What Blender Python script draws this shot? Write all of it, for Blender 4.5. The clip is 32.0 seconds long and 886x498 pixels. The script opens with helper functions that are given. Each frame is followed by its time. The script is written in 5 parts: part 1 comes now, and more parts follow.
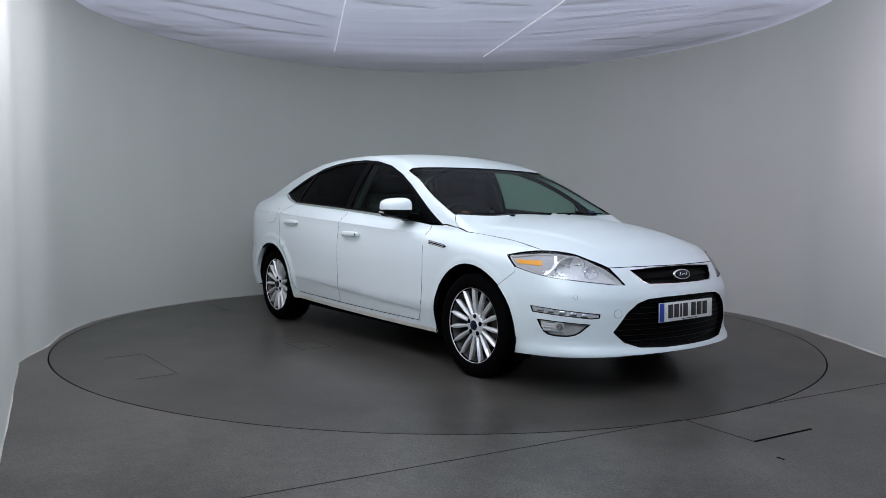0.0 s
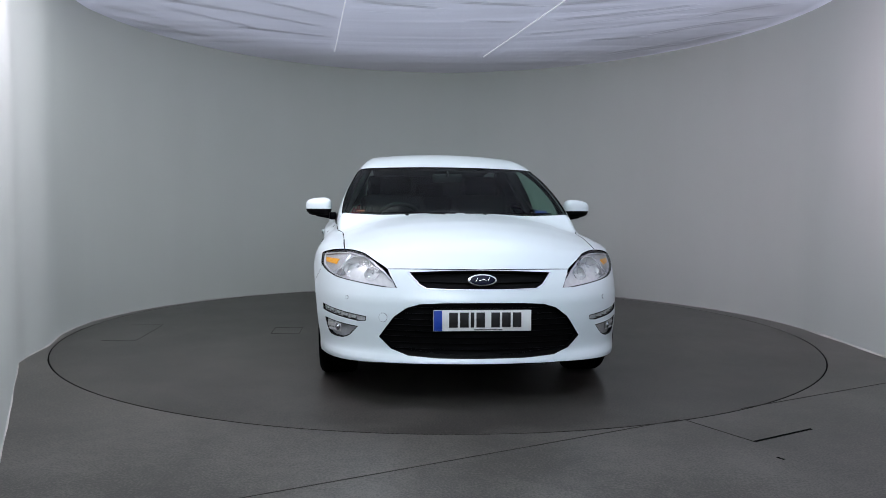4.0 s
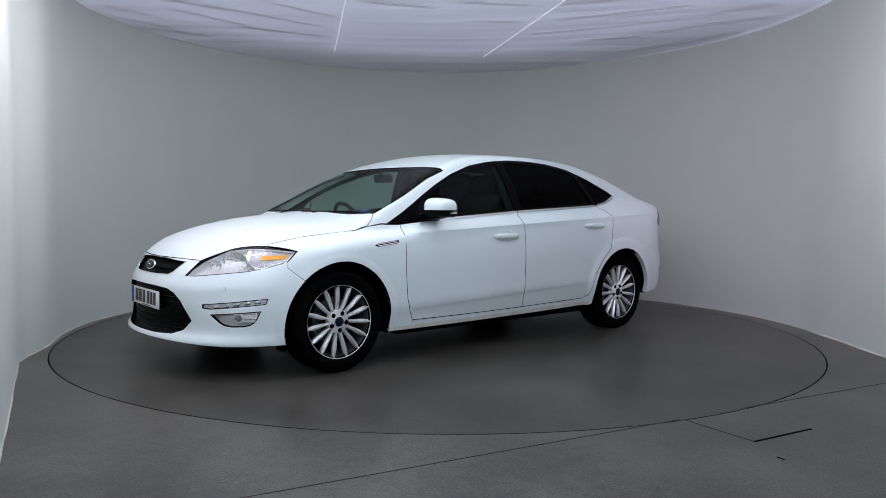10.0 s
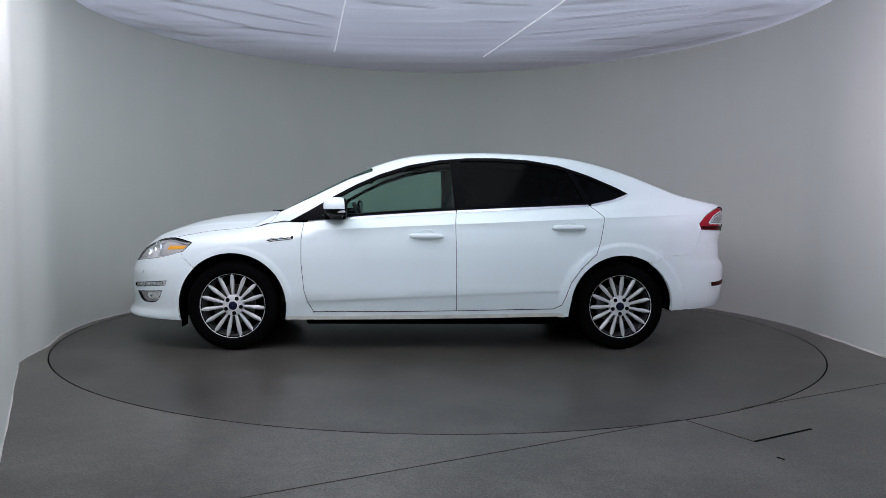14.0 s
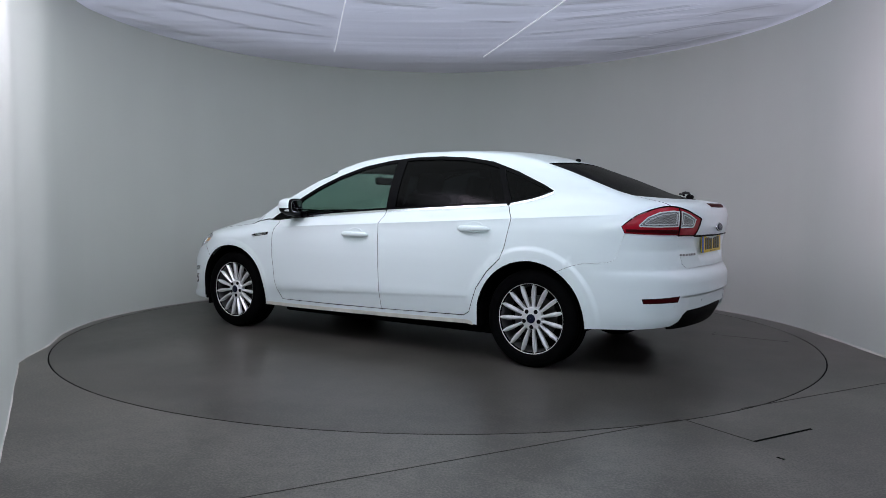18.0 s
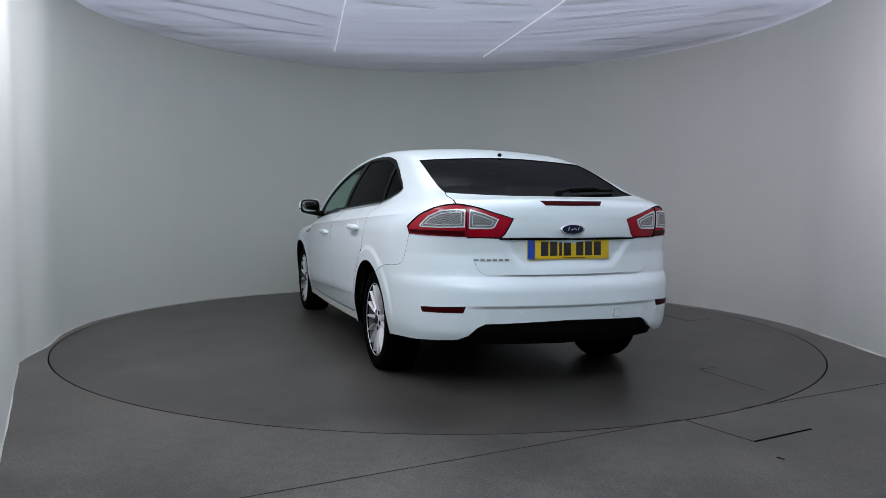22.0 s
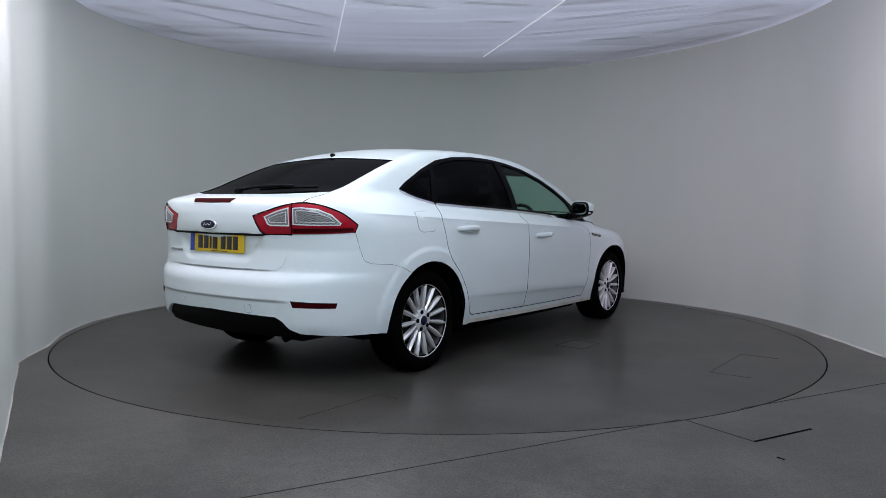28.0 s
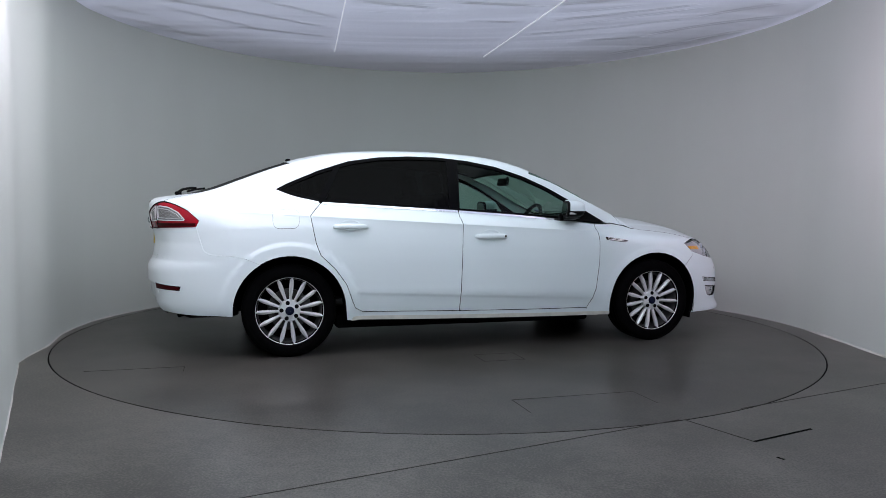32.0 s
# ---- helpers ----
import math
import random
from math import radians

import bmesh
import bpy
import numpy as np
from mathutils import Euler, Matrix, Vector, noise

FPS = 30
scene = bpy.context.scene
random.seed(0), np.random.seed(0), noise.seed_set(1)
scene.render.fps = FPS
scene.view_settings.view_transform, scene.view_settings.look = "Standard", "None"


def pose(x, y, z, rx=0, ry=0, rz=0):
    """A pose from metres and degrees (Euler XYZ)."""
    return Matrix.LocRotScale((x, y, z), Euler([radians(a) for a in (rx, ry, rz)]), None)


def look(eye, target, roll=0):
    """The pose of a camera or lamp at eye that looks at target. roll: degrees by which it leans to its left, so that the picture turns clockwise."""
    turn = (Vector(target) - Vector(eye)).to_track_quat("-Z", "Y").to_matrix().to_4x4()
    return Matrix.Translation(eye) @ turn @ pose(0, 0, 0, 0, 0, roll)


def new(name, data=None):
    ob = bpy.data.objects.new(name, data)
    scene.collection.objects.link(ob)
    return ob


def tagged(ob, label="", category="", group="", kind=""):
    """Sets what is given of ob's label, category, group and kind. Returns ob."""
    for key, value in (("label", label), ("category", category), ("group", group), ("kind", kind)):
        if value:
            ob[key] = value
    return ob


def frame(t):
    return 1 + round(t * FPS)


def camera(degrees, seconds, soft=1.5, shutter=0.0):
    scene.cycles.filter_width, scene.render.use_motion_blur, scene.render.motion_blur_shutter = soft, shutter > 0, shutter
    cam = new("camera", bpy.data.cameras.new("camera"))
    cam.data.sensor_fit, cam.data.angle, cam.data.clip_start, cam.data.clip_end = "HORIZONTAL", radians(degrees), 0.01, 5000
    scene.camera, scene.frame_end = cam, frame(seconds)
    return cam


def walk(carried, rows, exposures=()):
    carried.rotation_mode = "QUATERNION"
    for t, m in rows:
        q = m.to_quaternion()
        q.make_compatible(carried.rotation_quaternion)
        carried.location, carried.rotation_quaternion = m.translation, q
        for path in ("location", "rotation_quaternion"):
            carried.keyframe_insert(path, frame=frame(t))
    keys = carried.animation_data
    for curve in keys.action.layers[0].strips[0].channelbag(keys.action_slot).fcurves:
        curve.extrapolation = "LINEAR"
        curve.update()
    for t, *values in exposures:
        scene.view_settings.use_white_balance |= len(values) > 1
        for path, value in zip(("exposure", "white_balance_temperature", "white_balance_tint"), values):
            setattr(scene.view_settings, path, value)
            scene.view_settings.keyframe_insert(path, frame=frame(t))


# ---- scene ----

# Camera: stands still on the open side of the booth.
EYE = (0.0000, -6.2846, 1.0609)
AIM = (0.0364, -0.2948, 0.7129)
ROLL = 0.553
cam = camera(61.965, 32.0, soft=0.6)
walk(cam, [(0.0, look(EYE, AIM, ROLL)), (32.0, look(EYE, AIM, ROLL))])

# Heading of the car on the turntable: seconds, degrees.
HEADING = [(0, 306.91), (0.5, 305.33), (1, 302.53), (1.5, 298.86), (2, 294.20), (3, 284.84), (5.5, 261.17), (7, 247.01), (9, 228.57), (11, 210.26), (13, 191.89), (14.5, 178.30), (16.5, 160.28), (18, 146.56), (20, 128.05), (22, 109.40), (24, 90.61), (25.5, 76.56), (27.5, 57.91), (29, 43.89), (30.5, 30.00), (32, 16.00)]
CAR_SHIFT = (0.1074, 0.0058)

# ---- light ----
world = bpy.data.worlds.new("world")
scene.world = world
world.use_nodes = True
world.node_tree.nodes["Background"].inputs[0].default_value = (0.6, 0.65, 0.75, 1)
world.node_tree.nodes["Background"].inputs[1].default_value = 0.02
scene.view_settings.exposure = 0.0


def area_lamp(name, place, target, sx, sy, power, colour, spread=180):
    data = bpy.data.lights.new(name, "AREA")
    data.shape, data.size, data.size_y, data.energy, data.color = "RECTANGLE", sx, sy, power, colour
    data.spread = radians(spread)
    ob = new(name, data)
    ob.matrix_basis = look(place, target)
    return ob


# Unseen lamp added under the ceiling, on the camera's side of the booth.
area_lamp("added_overhead_light", (-0.75, -1.35, 2.70), (-0.75, -1.3, 0.5), 3.4, 2.5, 33, (0.865, 0.955, 0.94))
# Unseen fill added high ahead of the camera, tilted towards the turntable.
area_lamp("added_overhead_light", (-0.3, -4.6, 2.62), (-0.2, -0.6, 0.8), 1.7, 1.1, 42, (0.87, 0.955, 0.96))
# A lilac fill added along each side, to brighten the side walls.
area_lamp("added_side_light", (-1.65, -2.0, 2.66), (-2.15, -1.3, 0.9), 0.6, 1.5, 32, (0.94, 0.82, 1.0))
area_lamp("added_side_light", (2.45, -2.9, 2.55), (3.3, -0.9, 1.9), 0.5, 1.5, 24.5, (1.0, 0.78, 1.0), 90)
# Unseen lamp added high above the cloth ceiling, raking it to show its folds.
area_lamp("added_raking_light", (0.0, -12.0, 5.1), (0.0, 0.5, 2.8), 7.0, 2.2, 7000, (0.77, 0.81, 1.0))


# ---- materials ----
def material(name, colour, rough=0.5, metal=0.0, coat=0.0, noise_scale=0.0, noise_mix=0.0, bump=0.0, bump_scale=40.0, spec=0.5):
    m = bpy.data.materials.new(name)
    m.use_nodes = True
    nt = m.node_tree
    b = nt.nodes["Principled BSDF"]
    b.inputs["Base Color"].default_value = (*colour, 1)
    b.inputs["Roughness"].default_value = rough
    b.inputs["Metallic"].default_value = metal
    b.inputs["Coat Weight"].default_value = coat
    b.inputs["Coat Roughness"].default_value = 0.12
    b.inputs["Specular IOR Level"].default_value = spec
    tc = nt.nodes.new("ShaderNodeTexCoord")
    if noise_mix:
        n = nt.nodes.new("ShaderNodeTexNoise")
        n.inputs["Scale"].default_value, n.inputs["Detail"].default_value = noise_scale, 6
        mx = nt.nodes.new("ShaderNodeMix")
        mx.data_type = "RGBA"
        mx.inputs[6].default_value = (*[c * (1 - noise_mix) for c in colour], 1)
        mx.inputs[7].default_value = (*[min(1, c * (1 + noise_mix)) for c in colour], 1)
        nt.links.new(tc.outputs["Object"], n.inputs["Vector"])
        nt.links.new(n.outputs["Fac"], mx.inputs[0])
        nt.links.new(mx.outputs[2], b.inputs["Base Color"])
    if bump:
        n2 = nt.nodes.new("ShaderNodeTexNoise")
        n2.inputs["Scale"].default_value, n2.inputs["Detail"].default_value = bump_scale, 4
        bp = nt.nodes.new("ShaderNodeBump")
        bp.inputs["Strength"].default_value, bp.inputs["Distance"].default_value = bump, 0.01
        nt.links.new(tc.outputs["Object"], n2.inputs["Vector"])
        nt.links.new(n2.outputs["Fac"], bp.inputs["Height"])
        nt.links.new(bp.outputs["Normal"], b.inputs["Normal"])
    return m


def floor_material(name, dark, light, rough, gloss):
    """Sealed concrete: cloudy at two scales, small speckle, uneven gloss."""
    m = material(name, dark, rough, spec=gloss)
    nt = m.node_tree
    b = nt.nodes["Principled BSDF"]
    tc = nt.nodes.new("ShaderNodeTexCoord")
    big, mid, fine = [nt.nodes.new("ShaderNodeTexNoise") for _ in range(3)]
    for n, s, d in ((big, 1.6, 4), (mid, 14.0, 6), (fine, 95.0, 5)):
        n.inputs["Scale"].default_value, n.inputs["Detail"].default_value = s, d
        n.inputs["Roughness"].default_value = 0.62
        nt.links.new(tc.outputs["Object"], n.inputs["Vector"])
    a1, a2 = nt.nodes.new("ShaderNodeMath"), nt.nodes.new("ShaderNodeMath")
    a1.operation = a2.operation = "MULTIPLY_ADD"
    a1.inputs[1].default_value, a2.inputs[1].default_value = 0.8, 1.9
    nt.links.new(mid.outputs["Fac"], a1.inputs[0])
    nt.links.new(big.outputs["Fac"], a1.inputs[2])
    nt.links.new(fine.outputs["Fac"], a2.inputs[0])
    nt.links.new(a1.outputs[0], a2.inputs[2])
    ramp = nt.nodes.new("ShaderNodeValToRGB")
    ramp.color_ramp.elements[0].position, ramp.color_ramp.elements[0].color = 0.75, (*dark, 1)
    ramp.color_ramp.elements[1].position, ramp.color_ramp.elements[1].color = 1.0, (*light, 1)
    sc = nt.nodes.new("ShaderNodeMath")
    sc.operation, sc.inputs[1].default_value = "MULTIPLY", 0.46
    nt.links.new(a2.outputs[0], sc.inputs[0])
    nt.links.new(sc.outputs[0], ramp.inputs[0])
    nt.links.new(ramp.outputs[0], b.inputs["Base Color"])
    r = nt.nodes.new("ShaderNodeMapRange")
    r.inputs[1].default_value, r.inputs[2].default_value = 0.3, 0.7
    r.inputs[3].default_value, r.inputs[4].default_value = rough - 0.025, rough + 0.025
    nt.links.new(mid.outputs["Fac"], r.inputs[0])
    nt.links.new(r.outputs[0], b.inputs["Roughness"])
    return m


def wall_material(name, colour):
    """Painted boards: faint upright streaks, soft clouds, fine roller texture."""
    m = material(name, colour, 0.75, spec=0.25, bump=0.05, bump_scale=60)
    nt = m.node_tree
    b = nt.nodes["Principled BSDF"]
    tc, mp, streak, cloud, add, ramp = [nt.nodes.new(k) for k in ("ShaderNodeTexCoord", "ShaderNodeMapping", "ShaderNodeTexNoise", "ShaderNodeTexNoise", "ShaderNodeMath", "ShaderNodeMapRange")]
    mp.inputs["Scale"].default_value = (1.3, 1.3, 0.2)
    streak.inputs["Scale"].default_value, streak.inputs["Detail"].default_value = 1.6, 4
    cloud.inputs["Scale"].default_value, cloud.inputs["Detail"].default_value = 1.1, 5
    add.operation = "ADD"
    nt.links.new(tc.outputs["Object"], mp.inputs[0])
    nt.links.new(mp.outputs[0], streak.inputs["Vector"])
    nt.links.new(tc.outputs["Object"], cloud.inputs["Vector"])
    nt.links.new(streak.outputs["Fac"], add.inputs[0])
    nt.links.new(cloud.outputs["Fac"], add.inputs[1])
    ramp.inputs[1].default_value, ramp.inputs[2].default_value = 0.7, 1.3
    nt.links.new(add.outputs[0], ramp.inputs[0])
    mx = nt.nodes.new("ShaderNodeMix")
    mx.data_type = "RGBA"
    mx.inputs[6].default_value, mx.inputs[7].default_value = (*[c * 0.975 for c in colour], 1), (*[c * 1.025 for c in colour], 1)
    nt.links.new(ramp.outputs[0], mx.inputs[0])
    nt.links.new(mx.outputs[2], b.inputs["Base Color"])
    return m


def glass_material(name, tint, rough=0.0, gloss=0.022, graze=0.6):
    m = bpy.data.materials.new(name)
    m.use_nodes = True
    nt = m.node_tree
    nt.nodes.remove(nt.nodes["Principled BSDF"])
    out = nt.nodes["Material Output"]
    tr, gl, mix, lw, pw, fr = [nt.nodes.new(k) for k in ("ShaderNodeBsdfTransparent", "ShaderNodeBsdfGlossy", "ShaderNodeMixShader", "ShaderNodeLayerWeight", "ShaderNodeMath", "ShaderNodeMapRange")]
    tr.inputs[0].default_value = (*tint, 1)
    gl.inputs["Roughness"].default_value = rough
    lw.inputs[0].default_value = 0.5
    pw.operation, pw.inputs[1].default_value = "POWER", 5.0
    fr.inputs[3].default_value, fr.inputs[4].default_value = gloss, graze
    nt.links.new(lw.outputs["Facing"], pw.inputs[0])
    nt.links.new(pw.outputs[0], fr.inputs[0])
    nt.links.new(fr.outputs[0], mix.inputs[0])
    nt.links.new(tr.outputs[0], mix.inputs[1])
    nt.links.new(gl.outputs[0], mix.inputs[2])
    nt.links.new(mix.outputs[0], out.inputs[0])
    return m


def glowing_cloth_material(name, colour, strength, through_share):
    """Translucent cloth: its emission stands in for backlight; the added raking lamp shows folds."""
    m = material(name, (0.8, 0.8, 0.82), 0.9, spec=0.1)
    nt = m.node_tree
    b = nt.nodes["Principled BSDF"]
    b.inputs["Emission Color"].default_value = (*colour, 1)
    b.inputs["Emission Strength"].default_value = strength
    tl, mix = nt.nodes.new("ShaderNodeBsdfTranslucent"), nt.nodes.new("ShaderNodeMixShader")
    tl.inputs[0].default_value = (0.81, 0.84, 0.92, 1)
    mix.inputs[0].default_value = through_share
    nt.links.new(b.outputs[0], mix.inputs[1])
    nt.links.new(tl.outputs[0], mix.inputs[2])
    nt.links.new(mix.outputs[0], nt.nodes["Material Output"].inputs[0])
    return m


PAINT = material("white_paint", (0.695, 0.768, 0.778), 0.32, coat=0.5, noise_scale=3.0, noise_mix=0.012)
BLACK = material("black_plastic", (0.002, 0.002, 0.0022), 0.55, noise_scale=30, noise_mix=0.3, spec=0.07)
GLOSS_BLACK = material("gloss_black", (0.0015, 0.0015, 0.002), 0.3, spec=0.04)
# Panel rims use it too: the shade in the shut gaps is painted.
UNDER_AND_GAPS = material("underbody", (0.003, 0.003, 0.003), 0.95, noise_scale=20, noise_mix=0.4, spec=0.0)
RUBBER = material("tyre_rubber", (0.0022, 0.0022, 0.0024), 0.7, noise_scale=25, noise_mix=0.25, spec=0.015)
ALLOY = material("silver_alloy", (0.70, 0.70, 0.71), 0.30, 0.4, noise_scale=12, noise_mix=0.06)
# Darker copy of the silver alloy: the wheel barrel's shade is in it.
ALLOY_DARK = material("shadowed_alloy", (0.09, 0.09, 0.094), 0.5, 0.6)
LETTER = material("dull_chrome", (0.30, 0.30, 0.31), 0.35, 0.8)
# Sill paint, more beige than the body, uneven in tone.
SILL_BEIGE = material("beige_sill_paint", (0.60, 0.60, 0.53), 0.6, noise_scale=14, noise_mix=0.25)
MIRROR = material("mirror_glass", (0.22, 0.235, 0.235), 0.03, 1.0)
CHROME = material("chrome", (0.82, 0.83, 0.85), 0.16, 1.0, noise_scale=8, noise_mix=0.03)
STEEL = material("brake_steel", (0.07, 0.068, 0.066), 0.4, 0.9, noise_scale=30, noise_mix=0.2)
TRIM = material("dark_cabin_trim", (0.009, 0.009, 0.010), 0.65, noise_scale=60, noise_mix=0.25, spec=0.3)
SEAT = material("black_seat_cloth", (0.006, 0.006, 0.0068), 0.85, noise_scale=150, noise_mix=0.35, bump=0.2, bump_scale=300, spec=0.2)
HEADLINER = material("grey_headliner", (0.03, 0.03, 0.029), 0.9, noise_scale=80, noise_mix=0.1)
CLEAR = glass_material("clear_lens", (0.93, 0.94, 0.95))
GLASS = glass_material("green_tinted_glass", (0.56, 0.74, 0.67), gloss=0.012)
PRIVACY = glass_material("privacy_glass", (0.016, 0.016, 0.019), 0.12, gloss=0.006, graze=0.30)
LENS_RED = material("red_lens", (0.30, 0.002, 0.012), 0.22, coat=0.1, spec=0.3, noise_scale=60, noise_mix=0.15)
LENS_DARKRED = material("dark_red_lens", (0.035, 0.001, 0.002), 0.5, spec=0.05)
AMBER = material("amber_lens", (0.85, 0.36, 0.015), 0.3, noise_scale=60, noise_mix=0.15)
LAMP_GREY = material("grey_lamp_housing", (0.42, 0.41, 0.42), 0.4, noise_scale=40, noise_mix=0.25)
REFLECTOR = material("lamp_reflector", (0.74, 0.74, 0.73), 0.25, 0.2, noise_scale=45, noise_mix=0.22)
LENS_WHITE = material("ribbed_clear_lens", (0.68, 0.68, 0.69), 0.25, 0.2, noise_scale=90, noise_mix=0.25)


def mesh_lens(name, dark, light, scale):
    """Clear lens over a fine square-ribbed reflector."""
    m = material(name, light, 0.2, 0.3)
    nt = m.node_tree
    tc, ck = nt.nodes.new("ShaderNodeTexCoord"), nt.nodes.new("ShaderNodeTexChecker")
    ck.inputs["Color1"].default_value, ck.inputs["Color2"].default_value, ck.inputs["Scale"].default_value = (*dark, 1), (*light, 1), scale
    nt.links.new(tc.outputs["Object"], ck.inputs["Vector"])
    nt.links.new(ck.outputs["Color"], nt.nodes["Principled BSDF"].inputs["Base Color"])
    return m


LENS_MESH = mesh_lens("ribbed_lamp_lens", (0.07, 0.069, 0.069), (0.36, 0.355, 0.355), 210.0)
PLATE_WHITE = material("white_plate", (0.78, 0.78, 0.76), 0.4, noise_scale=20, noise_mix=0.03)
PLATE_YELLOW = material("yellow_plate", (0.64, 0.44, 0.010), 0.4, noise_scale=20, noise_mix=0.04)
PLATE_BLUE = material("plate_blue", (0.009, 0.05, 0.34), 0.4)
INK = material("plate_ink", (0.012, 0.012, 0.012), 0.4)
BADGE_BLUE = material("badge_blue", (0.003, 0.005, 0.022), 0.3, spec=0.2)
STICKER = material("blue_sticker", (0.05, 0.06, 0.28), 0.5)
STICKER_RED = material("red_sticker", (0.55, 0.12, 0.08), 0.5)
WALL = wall_material("wall_paint", (0.540, 0.572, 0.528))
FLOOR = floor_material("sealed_concrete", (0.042, 0.0395, 0.0345), (0.116, 0.109, 0.095), 0.33, 0.20)
DISC = floor_material("turntable_top", (0.030, 0.0281, 0.0248), (0.084, 0.0788, 0.0694), 0.32, 0.14)
JOINT = material("dark_joint", (0.003, 0.003, 0.003), 0.9, spec=0.05)
DUSTY_JOINT = material("dusty_joint", (0.036, 0.034, 0.029), 0.8, noise_scale=5, noise_mix=0.4, spec=0.2)
# Cloth and seam carry emission; the seam glows more, to read pale.
CLOTH = glowing_cloth_material("ceiling_cloth", (0.80, 0.82, 1.0), 0.09, 0.45)
SEAM = glowing_cloth_material("glowing_ceiling_seam", (0.9, 0.92, 1.0), 0.40, 0.2)


# ---- mesh helpers ----
def part(name, bm, mat, parent=None, label=""):
    me = bpy.data.meshes.new(name)
    bm.to_mesh(me)
    bm.free()
    me.materials.append(mat)
    ob = new(name, me)
    if parent is not None:
        ob.parent = parent
    if label:
        tagged(ob, label)
    return ob


def shade(bm, angle=35):
    for f in bm.faces:
        f.smooth = True
    for e in bm.edges:
        if len(e.link_faces) == 2 and e.calc_face_angle(0) > radians(angle):
            e.smooth = False
    return bm


def box(sx, sy, sz, at=(0, 0, 0), bevel=0.0, turn=None, segments=2):
    bm = bmesh.new()
    bmesh.ops.create_cube(bm, size=1, matrix=Matrix.Diagonal((sx, sy, sz, 1)))
    if bevel:
        bmesh.ops.bevel(bm, geom=list(bm.edges), offset=bevel, segments=segments, affect="EDGES", profile=0.5)
    bm.transform(Matrix.Translation(at) @ (turn or Matrix()))
    return shade(bm)


def tube(r, length, at=(0, 0, 0), turn=None, seg=24, bevel=0.0, r2=None):
    bm = bmesh.new()
    bmesh.ops.create_cone(bm, cap_ends=True, segments=seg, radius1=r, radius2=r if r2 is None else r2, depth=length)
    if bevel:
        bmesh.ops.bevel(bm, geom=[e for e in bm.edges if abs(e.verts[0].co.z - e.verts[1].co.z) < 1e-6], offset=bevel, segments=2, affect="EDGES")
    bm.transform(Matrix.Translation(at) @ (turn or Matrix()))
    return shade(bm)


def lathe(profile, seg=48, closed=False):
    """Turns a profile of (radius, height) about z."""
    bm = bmesh.new()
    rings = []
    for r, z in profile:
        rings.append([bm.verts.new((r * math.cos(2 * math.pi * i / seg), r * math.sin(2 * math.pi * i / seg), z)) for i in range(seg)])
    n = len(rings)
    for k in range(n if closed else n - 1):
        a, b = rings[k], rings[(k + 1) % n]
        for i in range(seg):
            j = (i + 1) % seg
            bm.faces.new((a[i], a[j], b[j], b[i]))
    bmesh.ops.recalc_face_normals(bm, faces=list(bm.faces))
    return bm


def slab(outline, z0, z1):
    """A flat plate between two heights from an outline of (x, y)."""
    bm = bmesh.new()
    lo = [bm.verts.new((x, y, z0)) for x, y in outline]
    hi = [bm.verts.new((x, y, z1)) for x, y in outline]
    n = len(outline)
    for i in range(n):
        j = (i + 1) % n
        bm.faces.new((lo[i], lo[j], hi[j], hi[i]))
    bm.faces.new(lo[::-1])
    bm.faces.new(hi)
    bmesh.ops.recalc_face_normals(bm, faces=list(bm.faces))
    return bm


def join(*bms):
    out = bms[0]
    for b in bms[1:]:
        me = bpy.data.meshes.new("tmp")
        b.to_mesh(me)
        b.free()
        out.from_mesh(me)
        bpy.data.meshes.remove(me)
    return out


# ---- the booth ----
DISC_X, DISC_Y, DISC_R, CEIL_Z = 0.01, 0.10, 3.0, 2.84


def cloth_height(x, y):
    """Height of the cloth ceiling: a slight sag, drawn down towards the wall."""
    r = np.hypot(x, y)
    return CEIL_Z - 0.03 * np.maximum(0.0, 1 - (r / 3.2) ** 2) - 0.09 * np.clip((r - 2.3) / 0.9, 0, 1) ** 2 + 0.05 * np.clip((x - 0.2) / 2.4, 0, 1)


def wall_path():
    """Plan of the wall's inner face, from the entrance round the back to the entrance again."""
    right = [(1.9, -7.6), (1.9, -5.2), (2.75, -3.6), (3.17, -2.2), (3.225, -1.4), (3.235, -0.8), (3.25, -0.45)]
    arc = []
    for a in range(-2, 178, 3):
        r = 3.16 + 0.07 * max(0.0, math.cos(radians(a))) ** 3 - 0.035 * max(0.0, -math.cos(radians(a)))
        arc.append((r * math.cos(radians(a)) + 0.02, r * math.sin(radians(a)) + 0.02))
    left = [(-3.07, -0.1), (-3.03, -0.37), (-2.955, -0.62), (-2.875, -0.87), (-2.85, -1.04), (-2.82, -1.24), (-2.765, -1.45), (-1.795, -3.30), (-1.25, -4.33), (-1.25, -7.6)]
    return right + arc + left


